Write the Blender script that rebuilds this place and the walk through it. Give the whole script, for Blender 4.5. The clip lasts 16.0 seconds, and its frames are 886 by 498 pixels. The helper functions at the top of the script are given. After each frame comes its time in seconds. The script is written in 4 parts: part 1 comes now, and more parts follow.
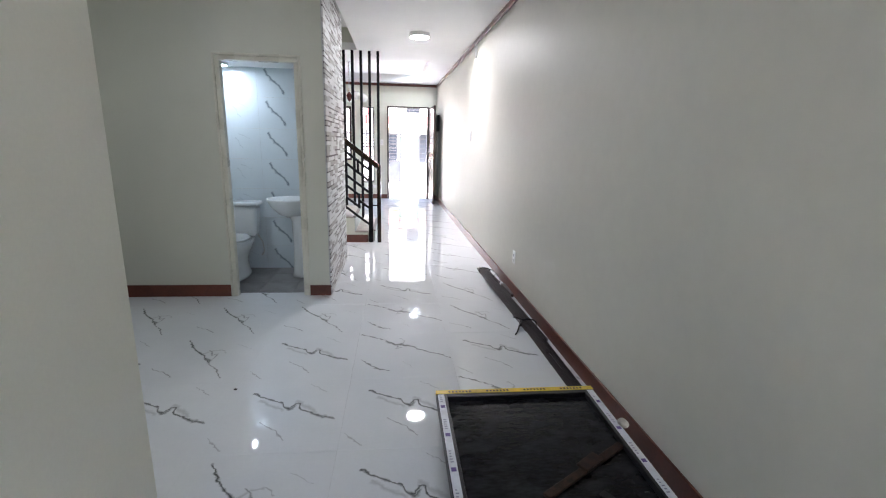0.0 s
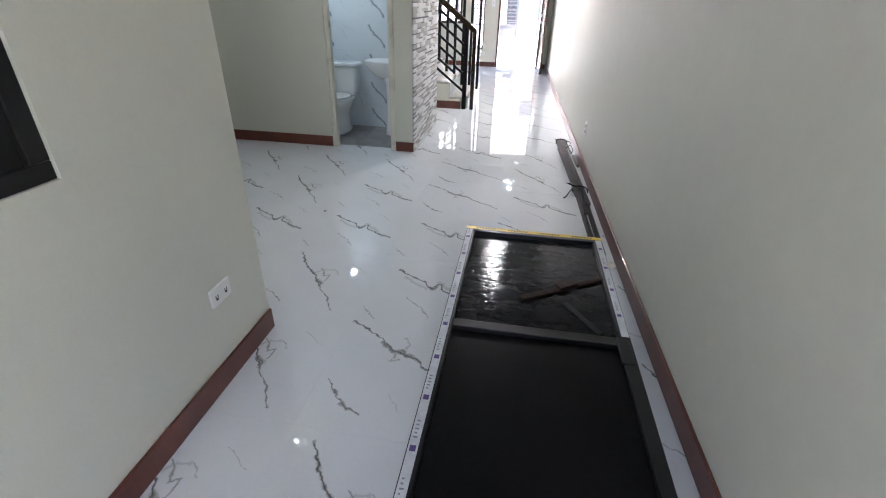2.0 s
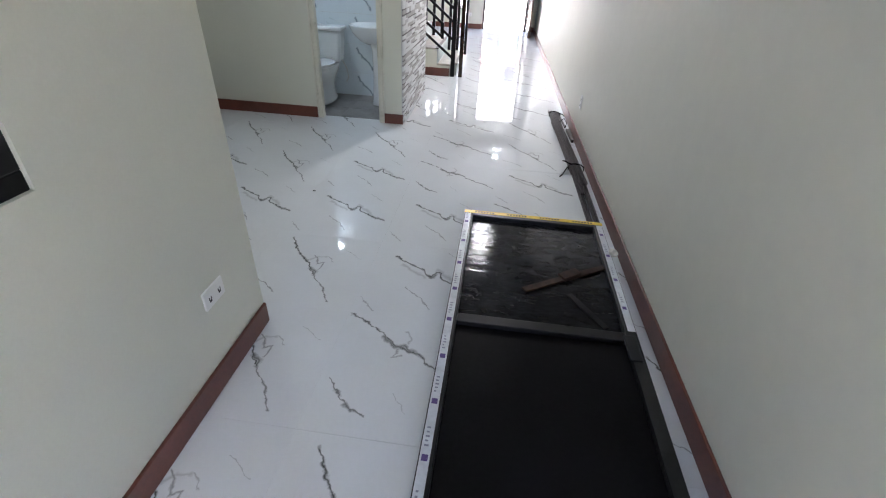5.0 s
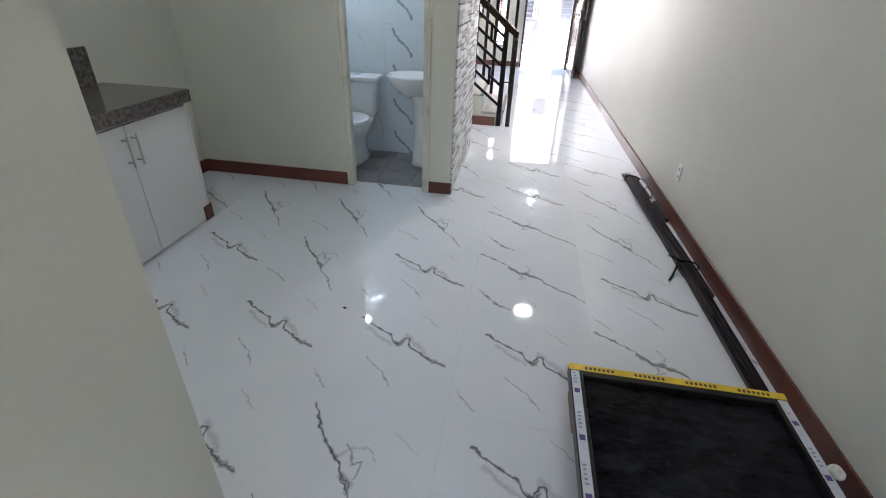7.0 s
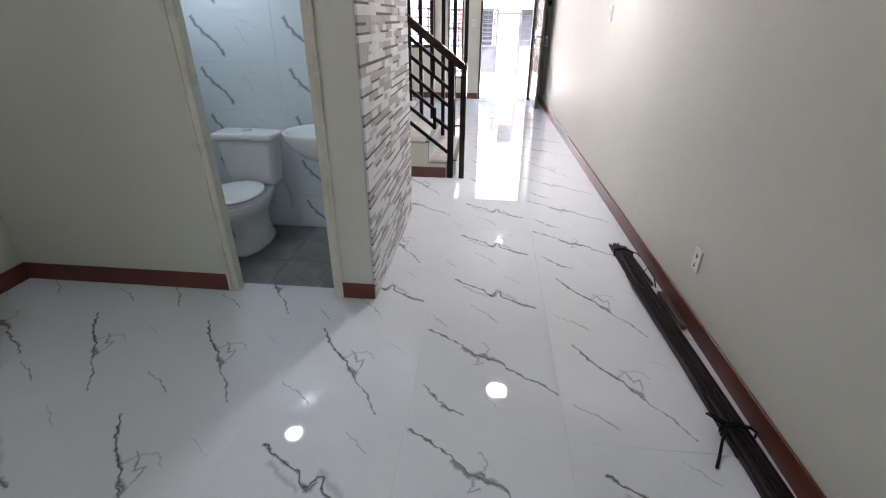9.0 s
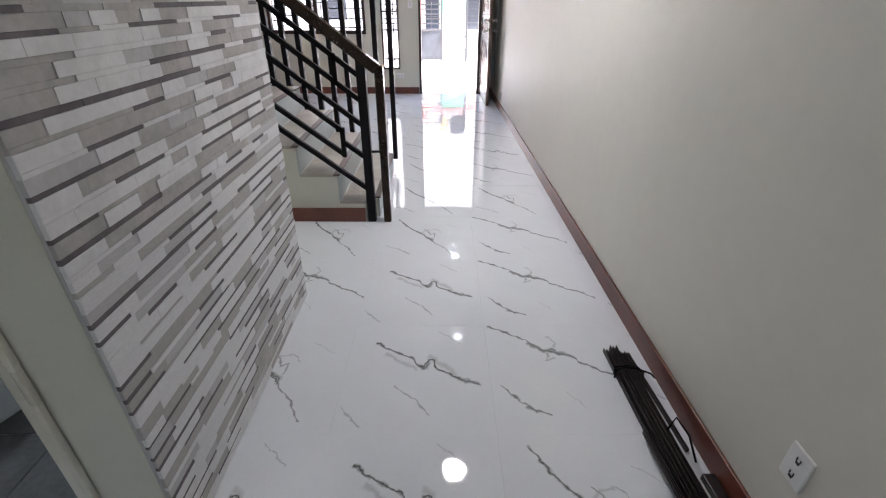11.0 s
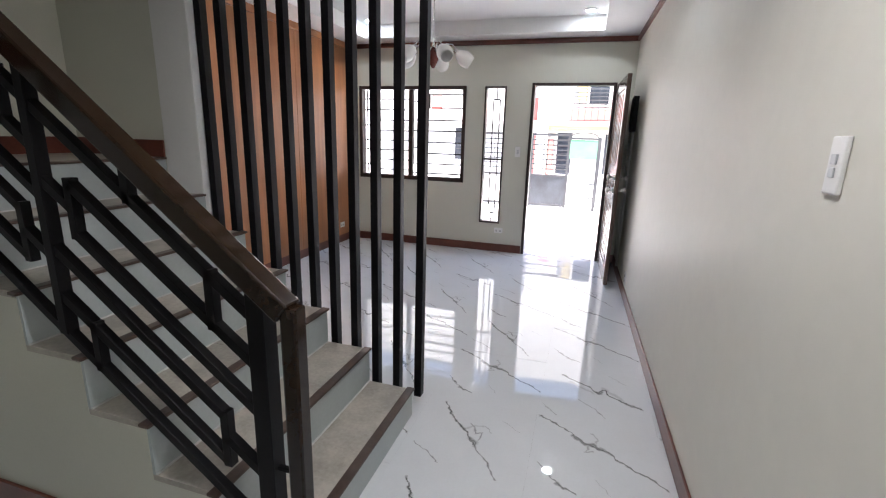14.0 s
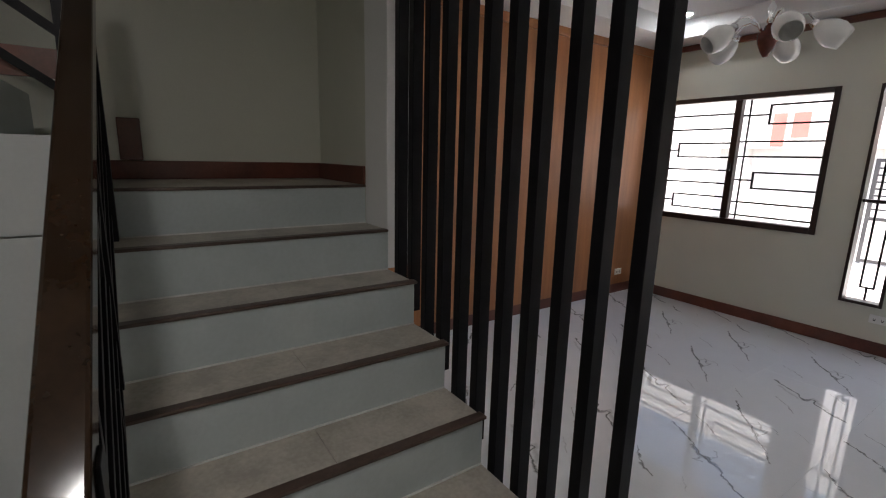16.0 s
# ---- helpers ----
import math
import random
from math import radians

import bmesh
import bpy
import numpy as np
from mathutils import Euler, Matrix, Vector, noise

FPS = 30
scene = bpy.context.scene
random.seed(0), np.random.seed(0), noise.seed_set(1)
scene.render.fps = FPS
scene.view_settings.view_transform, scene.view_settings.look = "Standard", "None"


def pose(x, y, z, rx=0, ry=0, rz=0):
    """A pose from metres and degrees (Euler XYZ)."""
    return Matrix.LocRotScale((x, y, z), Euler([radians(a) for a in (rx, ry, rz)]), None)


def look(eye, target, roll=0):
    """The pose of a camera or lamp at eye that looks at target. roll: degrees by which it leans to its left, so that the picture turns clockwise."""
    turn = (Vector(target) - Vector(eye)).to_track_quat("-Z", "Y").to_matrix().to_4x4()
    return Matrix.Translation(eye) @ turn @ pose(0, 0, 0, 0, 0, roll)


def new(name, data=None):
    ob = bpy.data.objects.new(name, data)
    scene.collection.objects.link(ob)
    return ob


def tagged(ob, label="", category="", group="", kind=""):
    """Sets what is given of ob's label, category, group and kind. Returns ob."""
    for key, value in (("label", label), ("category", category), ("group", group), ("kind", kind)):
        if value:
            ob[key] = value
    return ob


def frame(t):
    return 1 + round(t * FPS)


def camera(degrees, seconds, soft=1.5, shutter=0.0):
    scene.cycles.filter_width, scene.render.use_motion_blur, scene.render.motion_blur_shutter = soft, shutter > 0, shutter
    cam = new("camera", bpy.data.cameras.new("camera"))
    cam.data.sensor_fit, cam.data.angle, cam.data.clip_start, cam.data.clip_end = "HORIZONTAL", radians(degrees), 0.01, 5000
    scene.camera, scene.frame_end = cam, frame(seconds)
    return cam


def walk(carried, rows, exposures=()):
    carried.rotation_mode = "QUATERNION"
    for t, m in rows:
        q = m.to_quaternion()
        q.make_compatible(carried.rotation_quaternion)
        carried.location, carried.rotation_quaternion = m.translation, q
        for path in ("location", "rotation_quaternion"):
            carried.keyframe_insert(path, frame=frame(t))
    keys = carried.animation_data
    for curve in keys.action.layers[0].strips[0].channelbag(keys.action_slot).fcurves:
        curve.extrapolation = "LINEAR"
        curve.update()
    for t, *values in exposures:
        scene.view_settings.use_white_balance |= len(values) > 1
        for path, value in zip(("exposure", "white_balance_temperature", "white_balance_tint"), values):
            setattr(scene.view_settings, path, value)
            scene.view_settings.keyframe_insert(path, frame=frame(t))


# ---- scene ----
cam = camera(88.8, 16.0, soft=1.15)
PATH = [
    (0, (-0.142, 0.64, 1.359), (0.06, 2.577, 0.901), 1.4),
    (0.5, (-0.06, 0.503, 1.344), (0.02, 2.407, 0.737), 1.0),
    (1, (0.14, 0.359, 1.331), (0.046, 2.207, 0.573), 1.7),
    (1.5, (0.258, 0.251, 1.344), (-0.019, 2.026, 0.465), 1.1),
    (2, (0.29, 0.143, 1.379), (0.023, 1.874, 0.413), 1.6),
    (2.5, (0.308, 0.069, 1.393), (0.058, 1.779, 0.387), 2.0),
    (3, (0.308, 0.032, 1.4), (0.062, 1.727, 0.368), 2.2),
    (5.5, (0.051, 0.425, 1.447), (-0.112, 2.088, 0.348), 3.1),
    (6, (-0.111, 0.652, 1.453), (-0.298, 2.348, 0.409), 3.1),
    (6.5, (-0.222, 0.935, 1.436), (-0.446, 2.641, 0.417), 2.9),
    (7, (-0.266, 1.241, 1.454), (-0.525, 2.95, 0.448), 2.3),
    (7.5, (-0.289, 1.556, 1.449), (-0.566, 3.289, 0.49), 2.0),
    (8, (-0.262, 1.847, 1.434), (-0.531, 3.601, 0.512), 1.7),
    (8.5, (-0.194, 2.16, 1.426), (-0.421, 3.928, 0.519), 1.0),
    (11, (0.007, 3.847, 1.409), (0.01, 5.595, 0.438), 0.2),
    (11.5, (0.124, 4.196, 1.434), (0.12, 5.952, 0.477), 0.3),
    (12, (0.186, 4.533, 1.412), (0.158, 6.316, 0.505), 1.6),
    (12.5, (0.235, 4.91, 1.418), (0.136, 6.713, 0.559), 1.4),
    (13, (0.331, 5.227, 1.484), (0.106, 7.087, 0.785), 1.3),
    (13.5, (0.322, 5.518, 1.492), (-0.055, 7.404, 0.941), 1.3),
    (14, (0.327, 5.827, 1.5), (-0.233, 7.685, 1.015), 1.7),
    (14.5, (0.33, 6.153, 1.484), (-0.505, 7.916, 1.04), 1.6),
    (15, (0.295, 6.401, 1.471), (-0.872, 7.966, 1.037), 2.1),
    (15.5, (0.248, 6.66, 1.477), (-1.165, 8.012, 1.06), 1.4),
    (16, (0.205, 6.912, 1.487), (-1.417, 8.011, 1.088), 1.4),
]
EXPO = [(0.0, 3.72, 6170, 16), (3.0, 3.88, 6190, 15), (6.0, 3.9, 6100, 15), (7.0, 3.78, 6150, 15), (8.5, 3.56, 6350, 17), (11.0, 3.02, 6250, 17), (12.5, 2.58, 6250, 15), (13.5, 2.6, 6300, 15), (14.5, 2.7, 6350, 14), (15.0, 2.33, 6450, 13), (15.5, 2.0, 6550, 13), (16.0, 1.79, 6650, 14)]
walk(cam, [(t, look(eye, target, roll)) for t, eye, target, roll in PATH], EXPO)

# ---- light ----
world = bpy.data.worlds.new("sky")
scene.world = world
world.use_nodes = True
wn = world.node_tree
sky = wn.nodes.new("ShaderNodeTexSky")
sky.sky_type, sky.sun_disc = 'NISHITA', False
sky.sun_elevation, sky.sun_rotation = radians(58), radians(127)
sky.air_density, sky.dust_density = 1.0, 3.0
wn.links.new(sky.outputs[0], wn.nodes["Background"].inputs[0])
wn.nodes["Background"].inputs[1].default_value = 0.15
sun_data = bpy.data.lights.new("sun", 'SUN')
sun_data.energy, sun_data.angle, sun_data.color = 5.0, radians(0.6), (1, .96, .9)
sun = new("sun", sun_data)
sun.matrix_world = look((4, -3, 8), (0, 0, 0))


# ---- materials ----
def mat(name, base, rough=.6, metal=0.0, vary=.06, scale=3.0, bump=.05, fine=60.0, emit=0.0, coat=0.0, stretch=(1, 1, 1), second=None, spec=.5):
    m = bpy.data.materials.new(name)
    m.use_nodes = True
    nt = m.node_tree
    b = nt.nodes["Principled BSDF"]
    b.inputs["Roughness"].default_value = rough
    b.inputs["Metallic"].default_value = metal
    b.inputs["Coat Weight"].default_value = coat
    tc = nt.nodes.new("ShaderNodeTexCoord")
    mp = nt.nodes.new("ShaderNodeMapping")
    mp.inputs["Scale"].default_value = stretch
    nt.links.new(tc.outputs["Object"], mp.inputs[0])
    n1 = nt.nodes.new("ShaderNodeTexNoise")
    n1.inputs["Scale"].default_value, n1.inputs["Detail"].default_value = scale, 4
    n2 = nt.nodes.new("ShaderNodeTexNoise")
    n2.inputs["Scale"].default_value, n2.inputs["Detail"].default_value = fine, 3
    nt.links.new(mp.outputs[0], n1.inputs["Vector"])
    nt.links.new(mp.outputs[0], n2.inputs["Vector"])
    add = nt.nodes.new("ShaderNodeMath")
    add.operation = 'ADD'
    nt.links.new(n1.outputs[0], add.inputs[0])
    sc = nt.nodes.new("ShaderNodeMath")
    sc.operation = 'MULTIPLY_ADD'
    sc.inputs[1].default_value, sc.inputs[2].default_value = .5, -.25
    nt.links.new(n2.outputs[0], sc.inputs[0])
    nt.links.new(sc.outputs[0], add.inputs[1])
    ramp = nt.nodes.new("ShaderNodeValToRGB")
    c0 = second or [max(0, c * (1 - 2 * vary)) for c in base]
    c1 = base if second else [min(1, c * (1 + 2 * vary)) for c in base]
    ramp.color_ramp.elements[0].position, ramp.color_ramp.elements[1].position = .3, .7
    ramp.color_ramp.elements[0].color, ramp.color_ramp.elements[1].color = (*c0, 1), (*c1, 1)
    nt.links.new(add.outputs[0], ramp.inputs[0])
    nt.links.new(ramp.outputs[0], b.inputs["Base Color"])
    if bump:
        bp = nt.nodes.new("ShaderNodeBump")
        bp.inputs["Strength"].default_value, bp.inputs["Distance"].default_value = bump, .01
        nt.links.new(add.outputs[0], bp.inputs["Height"])
        nt.links.new(bp.outputs[0], b.inputs["Normal"])
    rr = nt.nodes.new("ShaderNodeMapRange")
    rr.inputs["To Min"].default_value, rr.inputs["To Max"].default_value = rough * .88, min(1, rough * 1.12)
    nt.links.new(n1.outputs[0], rr.inputs[0])
    nt.links.new(rr.outputs[0], b.inputs["Roughness"])
    b.inputs["Specular IOR Level"].default_value = spec
    if emit:
        b.inputs["Emission Color"].default_value, b.inputs["Emission Strength"].default_value = (*base, 1), emit
    return m


def marble(name, veins, base, vein, rough, smears=()):
    """Polished white tile: veins are (points, width, strength), drawn from joint to joint in the tile's own metres."""
    m = mat(name, base, rough, vary=.012, scale=4, bump=0.0)
    nt = m.node_tree
    b = nt.nodes["Principled BSDF"]
    old = b.inputs["Base Color"].links[0].from_socket
    tc = nt.nodes.new("ShaderNodeTexCoord")
    sep = nt.nodes.new("ShaderNodeSeparateXYZ")
    flat = nt.nodes.new("ShaderNodeCombineXYZ")
    nt.links.new(tc.outputs["Object"], sep.inputs[0])
    nt.links.new(sep.outputs[0], flat.inputs[0])
    nt.links.new(sep.outputs[1], flat.inputs[1])
    pos = flat.outputs[0]

    def vm(op, a, c):
        n = nt.nodes.new("ShaderNodeVectorMath")
        n.operation = op
        for i, v in enumerate((a, c)):
            if isinstance(v, bpy.types.NodeSocket):
                nt.links.new(v, n.inputs[i])
            elif v is not None:
                n.inputs[i].default_value = v
        return n

    def ma(op, a, c=None, clamp=False):
        n = nt.nodes.new("ShaderNodeMath")
        n.operation, n.use_clamp = op, clamp
        for i, v in enumerate((a, c)):
            if isinstance(v, bpy.types.NodeSocket):
                nt.links.new(v, n.inputs[i])
            elif v is not None:
                n.inputs[i].default_value = v
        return n.outputs[0]

    warped = pos
    for s, amp in ((9, .05), (36, .024), (120, .007)):
        nz = nt.nodes.new("ShaderNodeTexNoise")
        nz.inputs["Scale"].default_value, nz.inputs["Detail"].default_value = s, 2
        nt.links.new(pos, nz.inputs["Vector"])
        off = vm('SUBTRACT', nz.outputs["Color"], (.5, .5, .5)).outputs[0]
        scl = nt.nodes.new("ShaderNodeVectorMath")
        scl.operation = 'SCALE'
        scl.inputs["Scale"].default_value = amp
        nt.links.new(off, scl.inputs[0])
        warped = vm('ADD', warped, scl.outputs[0]).outputs[0]
    sp = nt.nodes.new("ShaderNodeSeparateXYZ")
    nt.links.new(warped, sp.inputs[0])
    fl = nt.nodes.new("ShaderNodeCombineXYZ")
    nt.links.new(sp.outputs[0], fl.inputs[0])
    nt.links.new(sp.outputs[1], fl.inputs[1])
    warped = fl.outputs[0]
    wid = nt.nodes.new("ShaderNodeTexNoise")
    wid.inputs["Scale"].default_value = 26
    nt.links.new(pos, wid.inputs["Vector"])
    total = None
    for pts, w, strength in veins:
        for (ax, ay), (bx, by) in zip(pts, pts[1:]):
            ba = Vector((bx - ax, by - ay, 0))
            pa = vm('SUBTRACT', warped, (ax, ay, 0)).outputs[0]
            hh = ma('DIVIDE', vm('DOT_PRODUCT', pa, ba).outputs["Value"], ba.length_squared, True)
            sc = nt.nodes.new("ShaderNodeVectorMath")
            sc.operation = 'SCALE'
            sc.inputs[0].default_value = ba
            nt.links.new(hh, sc.inputs["Scale"])
            d = nt.nodes.new("ShaderNodeVectorMath")
            d.operation = 'LENGTH'
            nt.links.new(vm('SUBTRACT', pa, sc.outputs[0]).outputs[0], d.inputs[0])
            ww = ma('MULTIPLY', wid.outputs[0], w * 3.2)
            k = ma('MULTIPLY', ma('SUBTRACT', 1.0, ma('DIVIDE', d.outputs["Value"], ww), True), strength)
            total = k if total is None else ma('MAXIMUM', total, k)
    mix = nt.nodes.new("ShaderNodeMix")
    mix.data_type = 'RGBA'
    nt.links.new(total, mix.inputs[0])
    nt.links.new(old, mix.inputs[6])
    mix.inputs[7].default_value = (*vein, 1)
    nt.links.new(mix.outputs[2], b.inputs["Base Color"])
    return m


CREAM = mat("cream_wall_paint", (.67, .655, .58), .5, vary=.015, scale=1.2, bump=.05, fine=14)
SAGE = mat("pale_wall_paint", (.635, .635, .55), .45, vary=.015, scale=1.4, bump=.03, fine=120)
CEIL = mat("ceiling_paint", (.80, .80, .79), .7, vary=.012, scale=2, bump=.02)
BASE = mat("brown_stained_baseboard", (.13, .036, .022), .33, vary=.12, scale=5, bump=.04, stretch=(1, 1, 1), coat=.2)
DARKWOOD = mat("dark_wood", (.032, .016, .012), .35, vary=.15, scale=6, bump=.05, stretch=(4, 4, .5))
DOORWOOD = mat("dark_door_wood", (.10, .06, .045), .22, vary=.15, scale=6, bump=.05, stretch=(4, 4, .5), coat=.15)
PANEL = mat("orange_brown_wood_panel", (.40, .165, .065), .4, vary=.08, scale=2.5, bump=.03, stretch=(6, 6, .6))
BLACK = mat("black_painted_steel", (.0045, .004, .005), .42, vary=.2, scale=8, bump=.03, spec=.16)
HANDRAIL = mat("dark_bronze_handrail", (.020, .011, .006), .11, vary=.15, scale=7, bump=.015, spec=.35)
BEIGE = mat("beige_tread_tile", (.40, .37, .32), .45, vary=.1, scale=7, bump=.05)
RISER = mat("pale_grey_riser", (.43, .48, .48), .4, vary=.03, scale=4, bump=.03)
NOSING = mat("brown_nosing", (.07, .045, .035), .4, vary=.15, scale=9, bump=.05)
GROUT = mat("white_grout", (.6, .6, .58), .8, vary=.05, scale=9)
PORC = mat("white_porcelain", (.78, .80, .81), .08, vary=.008, scale=2, bump=0.0)
CHROME = mat("chrome", (.75, .75, .76), .14, 1.0, vary=.03, bump=0.0)
STEEL = mat("brushed_nickel", (.55, .54, .52), .28, 1.0, vary=.05, bump=0.0)
PLASTIC = mat("white_plastic", (.78, .78, .76), .35, vary=.01, bump=0.0)
SLOT = mat("dark_slot", (.02, .02, .02), .6, vary=.05)
CABINET = mat("white_cabinet_laminate", (.78, .78, .76), .22, vary=.01, scale=2, bump=.01)
GRANITE = mat("brown_grey_granite", (.20, .17, .15), .14, vary=.1, scale=45, bump=.02, fine=190, second=(.045, .038, .034))
BATHFLOOR = mat("grey_bathroom_tile", (.20, .195, .19), .3, vary=.12, scale=5, bump=.05)
FRAMEALU = mat("black_aluminium", (.012, .011, .012), .32, .3, vary=.15, scale=6, bump=.02)
PLYBLACK = mat("black_board", (.0042, .0036, .0044), .3, vary=.3, scale=3, bump=.02, spec=.12)
YELLOW = mat("yellow_packing_tape", (.75, .52, .03), .35, vary=.08, scale=9)
WHITETAPE = mat("white_protective_film", (.62, .64, .68), .3, vary=.06, scale=14, bump=.2)
TAPEINK = mat("purple_ink", (.10, .06, .22), .5, vary=.1)
TAPEINK2 = mat("black_ink", (.06, .05, .03), .5, vary=.1)
RODS = mat("brown_black_aluminium_profile", (.032, .023, .022), .3, .3, vary=.15, scale=7, bump=.03, spec=.4)
SHADE = mat("opal_glass_shade", (.80, .79, .76), .25, vary=.02, scale=6, bump=0.0)
LAMPWOOD = mat("red_brown_turned_wood", (.11, .028, .022), .25, vary=.12, scale=8)
LIT = mat("lit_diffuser", (1, .985, .965), .5, vary=.0, bump=0.0, emit=30.0)
LITWARM = mat("lit_added_kitchen_diffuser", (.93, .98, 1), .5, vary=.0, bump=0.0, emit=4.6)
LITBATH = mat("lit_bath_diffuser", (.78, .91, 1), .5, vary=.0, bump=0.0, emit=10.5)
LITCOOL = mat("lit_cool_diffuser", (.88, .95, 1.0), .5, vary=.0, bump=0.0, emit=24.0)
STONES = [mat("stone_white", (.70, .70, .70), .5, vary=.05, scale=9, bump=.1), mat("stone_grey", (.50, .50, .50), .55, vary=.06, scale=9, bump=.1),
          mat("stone_beige", (.42, .405, .39), .6, vary=.08, scale=9, bump=.12), mat("stone_dark", (.13, .112, .12), .6, vary=.12, scale=9, bump=.15)]
PORCH = mat("pale_porch_tile", (.72, .71, .69), .5, vary=.05, scale=3)
ASPHALT = mat("road_concrete", (.35, .34, .33), .8, vary=.1, scale=2, bump=.2)
WHITEWALL = mat("white_house_paint", (.62, .61, .59), .7, vary=.04, scale=1)
PEACH = mat("salmon_house_paint", (.45, .15, .125), .7, vary=.06, scale=1)
OCHRE = mat("ochre_house_paint", (.58, .45, .2), .7, vary=.06, scale=1)
DARKGLASS = mat("dark_window_glass", (.03, .035, .045), .08, vary=.1, bump=0.0)
GATESTEEL = mat("grey_gate_steel", (.03, .03, .033), .5, vary=.1)
GATESHEET = mat("dark_gate_sheet", (.03, .033, .04), .4, vary=.2)
GREEN = mat("green_tarpaulin", (.10, .30, .15), .5, vary=.1)
TINT = mat("smoked_glass", (.012, .012, .014), .07, vary=.35, scale=12, bump=.15, fine=30, stretch=(1, 2.6, 1), spec=.13)
WARD = mat("pale_under_stair_panel", (.60, .62, .62), .4, vary=.02, scale=2, bump=.02)


# ---- builders ----
def add_box(bm, lo, hi, mi=0):
    x0, y0, z0 = lo
    x1, y1, z1 = hi
    v = [bm.verts.new(p) for p in ((x0, y0, z0), (x1, y0, z0), (x1, y1, z0), (x0, y1, z0), (x0, y0, z1), (x1, y0, z1), (x1, y1, z1), (x0, y1, z1))]
    fs = [bm.faces.new([v[i] for i in q]) for q in ((3, 2, 1, 0), (4, 5, 6, 7), (0, 1, 5, 4), (1, 2, 6, 5), (2, 3, 7, 6), (3, 0, 4, 7))]
    for f in fs:
        f.material_index = mi
    return v


def add_bar(bm, a, b, w, d, up=(0, 0, 1)):
    """A square bar from a to b, w across and d along up."""
    a, b = Vector(a), Vector(b)
    n = (b - a).normalized()
    s = n.cross(Vector(up))
    s = s.normalized() if s.length > 1e-4 else Vector((1, 0, 0))
    u = s.cross(n).normalized()
    ring = [[bm.verts.new(p + s * i * w / 2 + u * j * d / 2) for i, j in ((-1, -1), (1, -1), (1, 1), (-1, 1))] for p in (a, b)]
    for i in range(4):
        bm.faces.new((ring[0][i], ring[0][(i + 1) % 4], ring[1][(i + 1) % 4], ring[1][i]))
    bm.faces.new(ring[0][::-1])
    bm.faces.new(ring[1])


def add_lathe(bm, profile, origin=(0, 0, 0), axis=(0, 0, 1), seg=24, sx=1.0, sy=1.0):
    q = Vector((0, 0, 1)).rotation_difference(Vector(axis))
    o = Vector(origin)
    rings = []
    for r, z in profile:
        rings.append([bm.verts.new(o + q @ Vector((r * sx * math.cos(a), r * sy * math.sin(a), z))) for a in [2 * math.pi * k / seg for k in range(seg)]])
    for r0, r1 in zip(rings, rings[1:]):
        for k in range(seg):
            bm.faces.new((r0[k], r0[(k + 1) % seg], r1[(k + 1) % seg], r1[k]))
    if profile[0][0] > 0:
        bm.faces.new(rings[0][::-1])
    if profile[-1][0] > 0:
        bm.faces.new(rings[-1])


def add_tube(bm, pts, r, seg=10):
    pts = [Vector(p) for p in pts]
    rings = []
    for i, p in enumerate(pts):
        t = (pts[min(i + 1, len(pts) - 1)] - pts[max(i - 1, 0)]).normalized()
        s = t.cross(Vector((0, 0, 1)))
        s = s.normalized() if s.length > 1e-3 else Vector((1, 0, 0))
        u = t.cross(s)
        rings.append([bm.verts.new(p + r * (s * math.cos(a) + u * math.sin(a))) for a in [2 * math.pi * k / seg for k in range(seg)]])
    for r0, r1 in zip(rings, rings[1:]):
        for k in range(seg):
            bm.faces.new((r0[k], r0[(k + 1) % seg], r1[(k + 1) % seg], r1[k]))
    bm.faces.new(rings[0][::-1])
    bm.faces.new(rings[-1])


def done(name, bm, mats, parent=None, bevel=0.0, smooth=False, seg=2):
    bmesh.ops.recalc_face_normals(bm, faces=bm.faces)
    me = bpy.data.meshes.new(name)
    bm.to_mesh(me)
    bm.free()
    for m in (mats if isinstance(mats, (list, tuple)) else [mats]):
        me.materials.append(m)
    if smooth:
        for p in me.polygons:
            p.use_smooth = True
    ob = new(name, me)
    if parent is not None:
        ob.parent = parent
    if bevel:
        b = ob.modifiers.new("bevel", 'BEVEL')
        b.width, b.segments, b.limit_method, b.angle_limit = bevel, seg, 'ANGLE', radians(40)
    return ob


def boxes(name, blist, mats, parent=None, bevel=0.0):
    bm = bmesh.new()
    for lo, hi, *mi in blist:
        add_box(bm, lo, hi, mi[0] if mi else 0)
    return done(name, bm, mats, parent, bevel)


def empty(name, x=0, y=0, z=0):
    ob = new(name)
    ob.location = (x, y, z)
    ob.empty_display_size = .1
    return ob


def struct(ob, label, category):
    return tagged(ob, label, category, kind="structure")


# ---- plan ----
XR, XL, YF, YB, H = .915, -2.86, 11.75, -1.5, 2.66
XS, YB0, YS1 = -.73, 4.59, 5.87      # stone-clad wall, bathroom wall
YN, YFAR = 6.795, 7.902                # the stair's two sides
X1, TREAD = -.448, .256               # first riser
LX = -2.67                           # wall behind the landing
UP = 4.6
WT = .14



def ZT(k):
    """Height of the k-th tread; the first riser is the lowest."""
    return .157 + .196 * (k - 1) if k else 0.0


def slant(ob):
    """The long wall runs slightly askew: shifts a thing built on x = XR on to it."""
    for v in ob.data.vertices:
        v.co.x += XW(v.co.y) - XR
    return ob


def XW(y):
    return 1.025 - .0195 * y


# floor slab
struct(boxes("floor", [((XL - .2, YB - .2, -.2), (XR + .3, YF + .14, -.012))], GROUT), "white grout bed under polished marble-look floor tiles", "floor")
floor = bpy.data.objects["floor"]

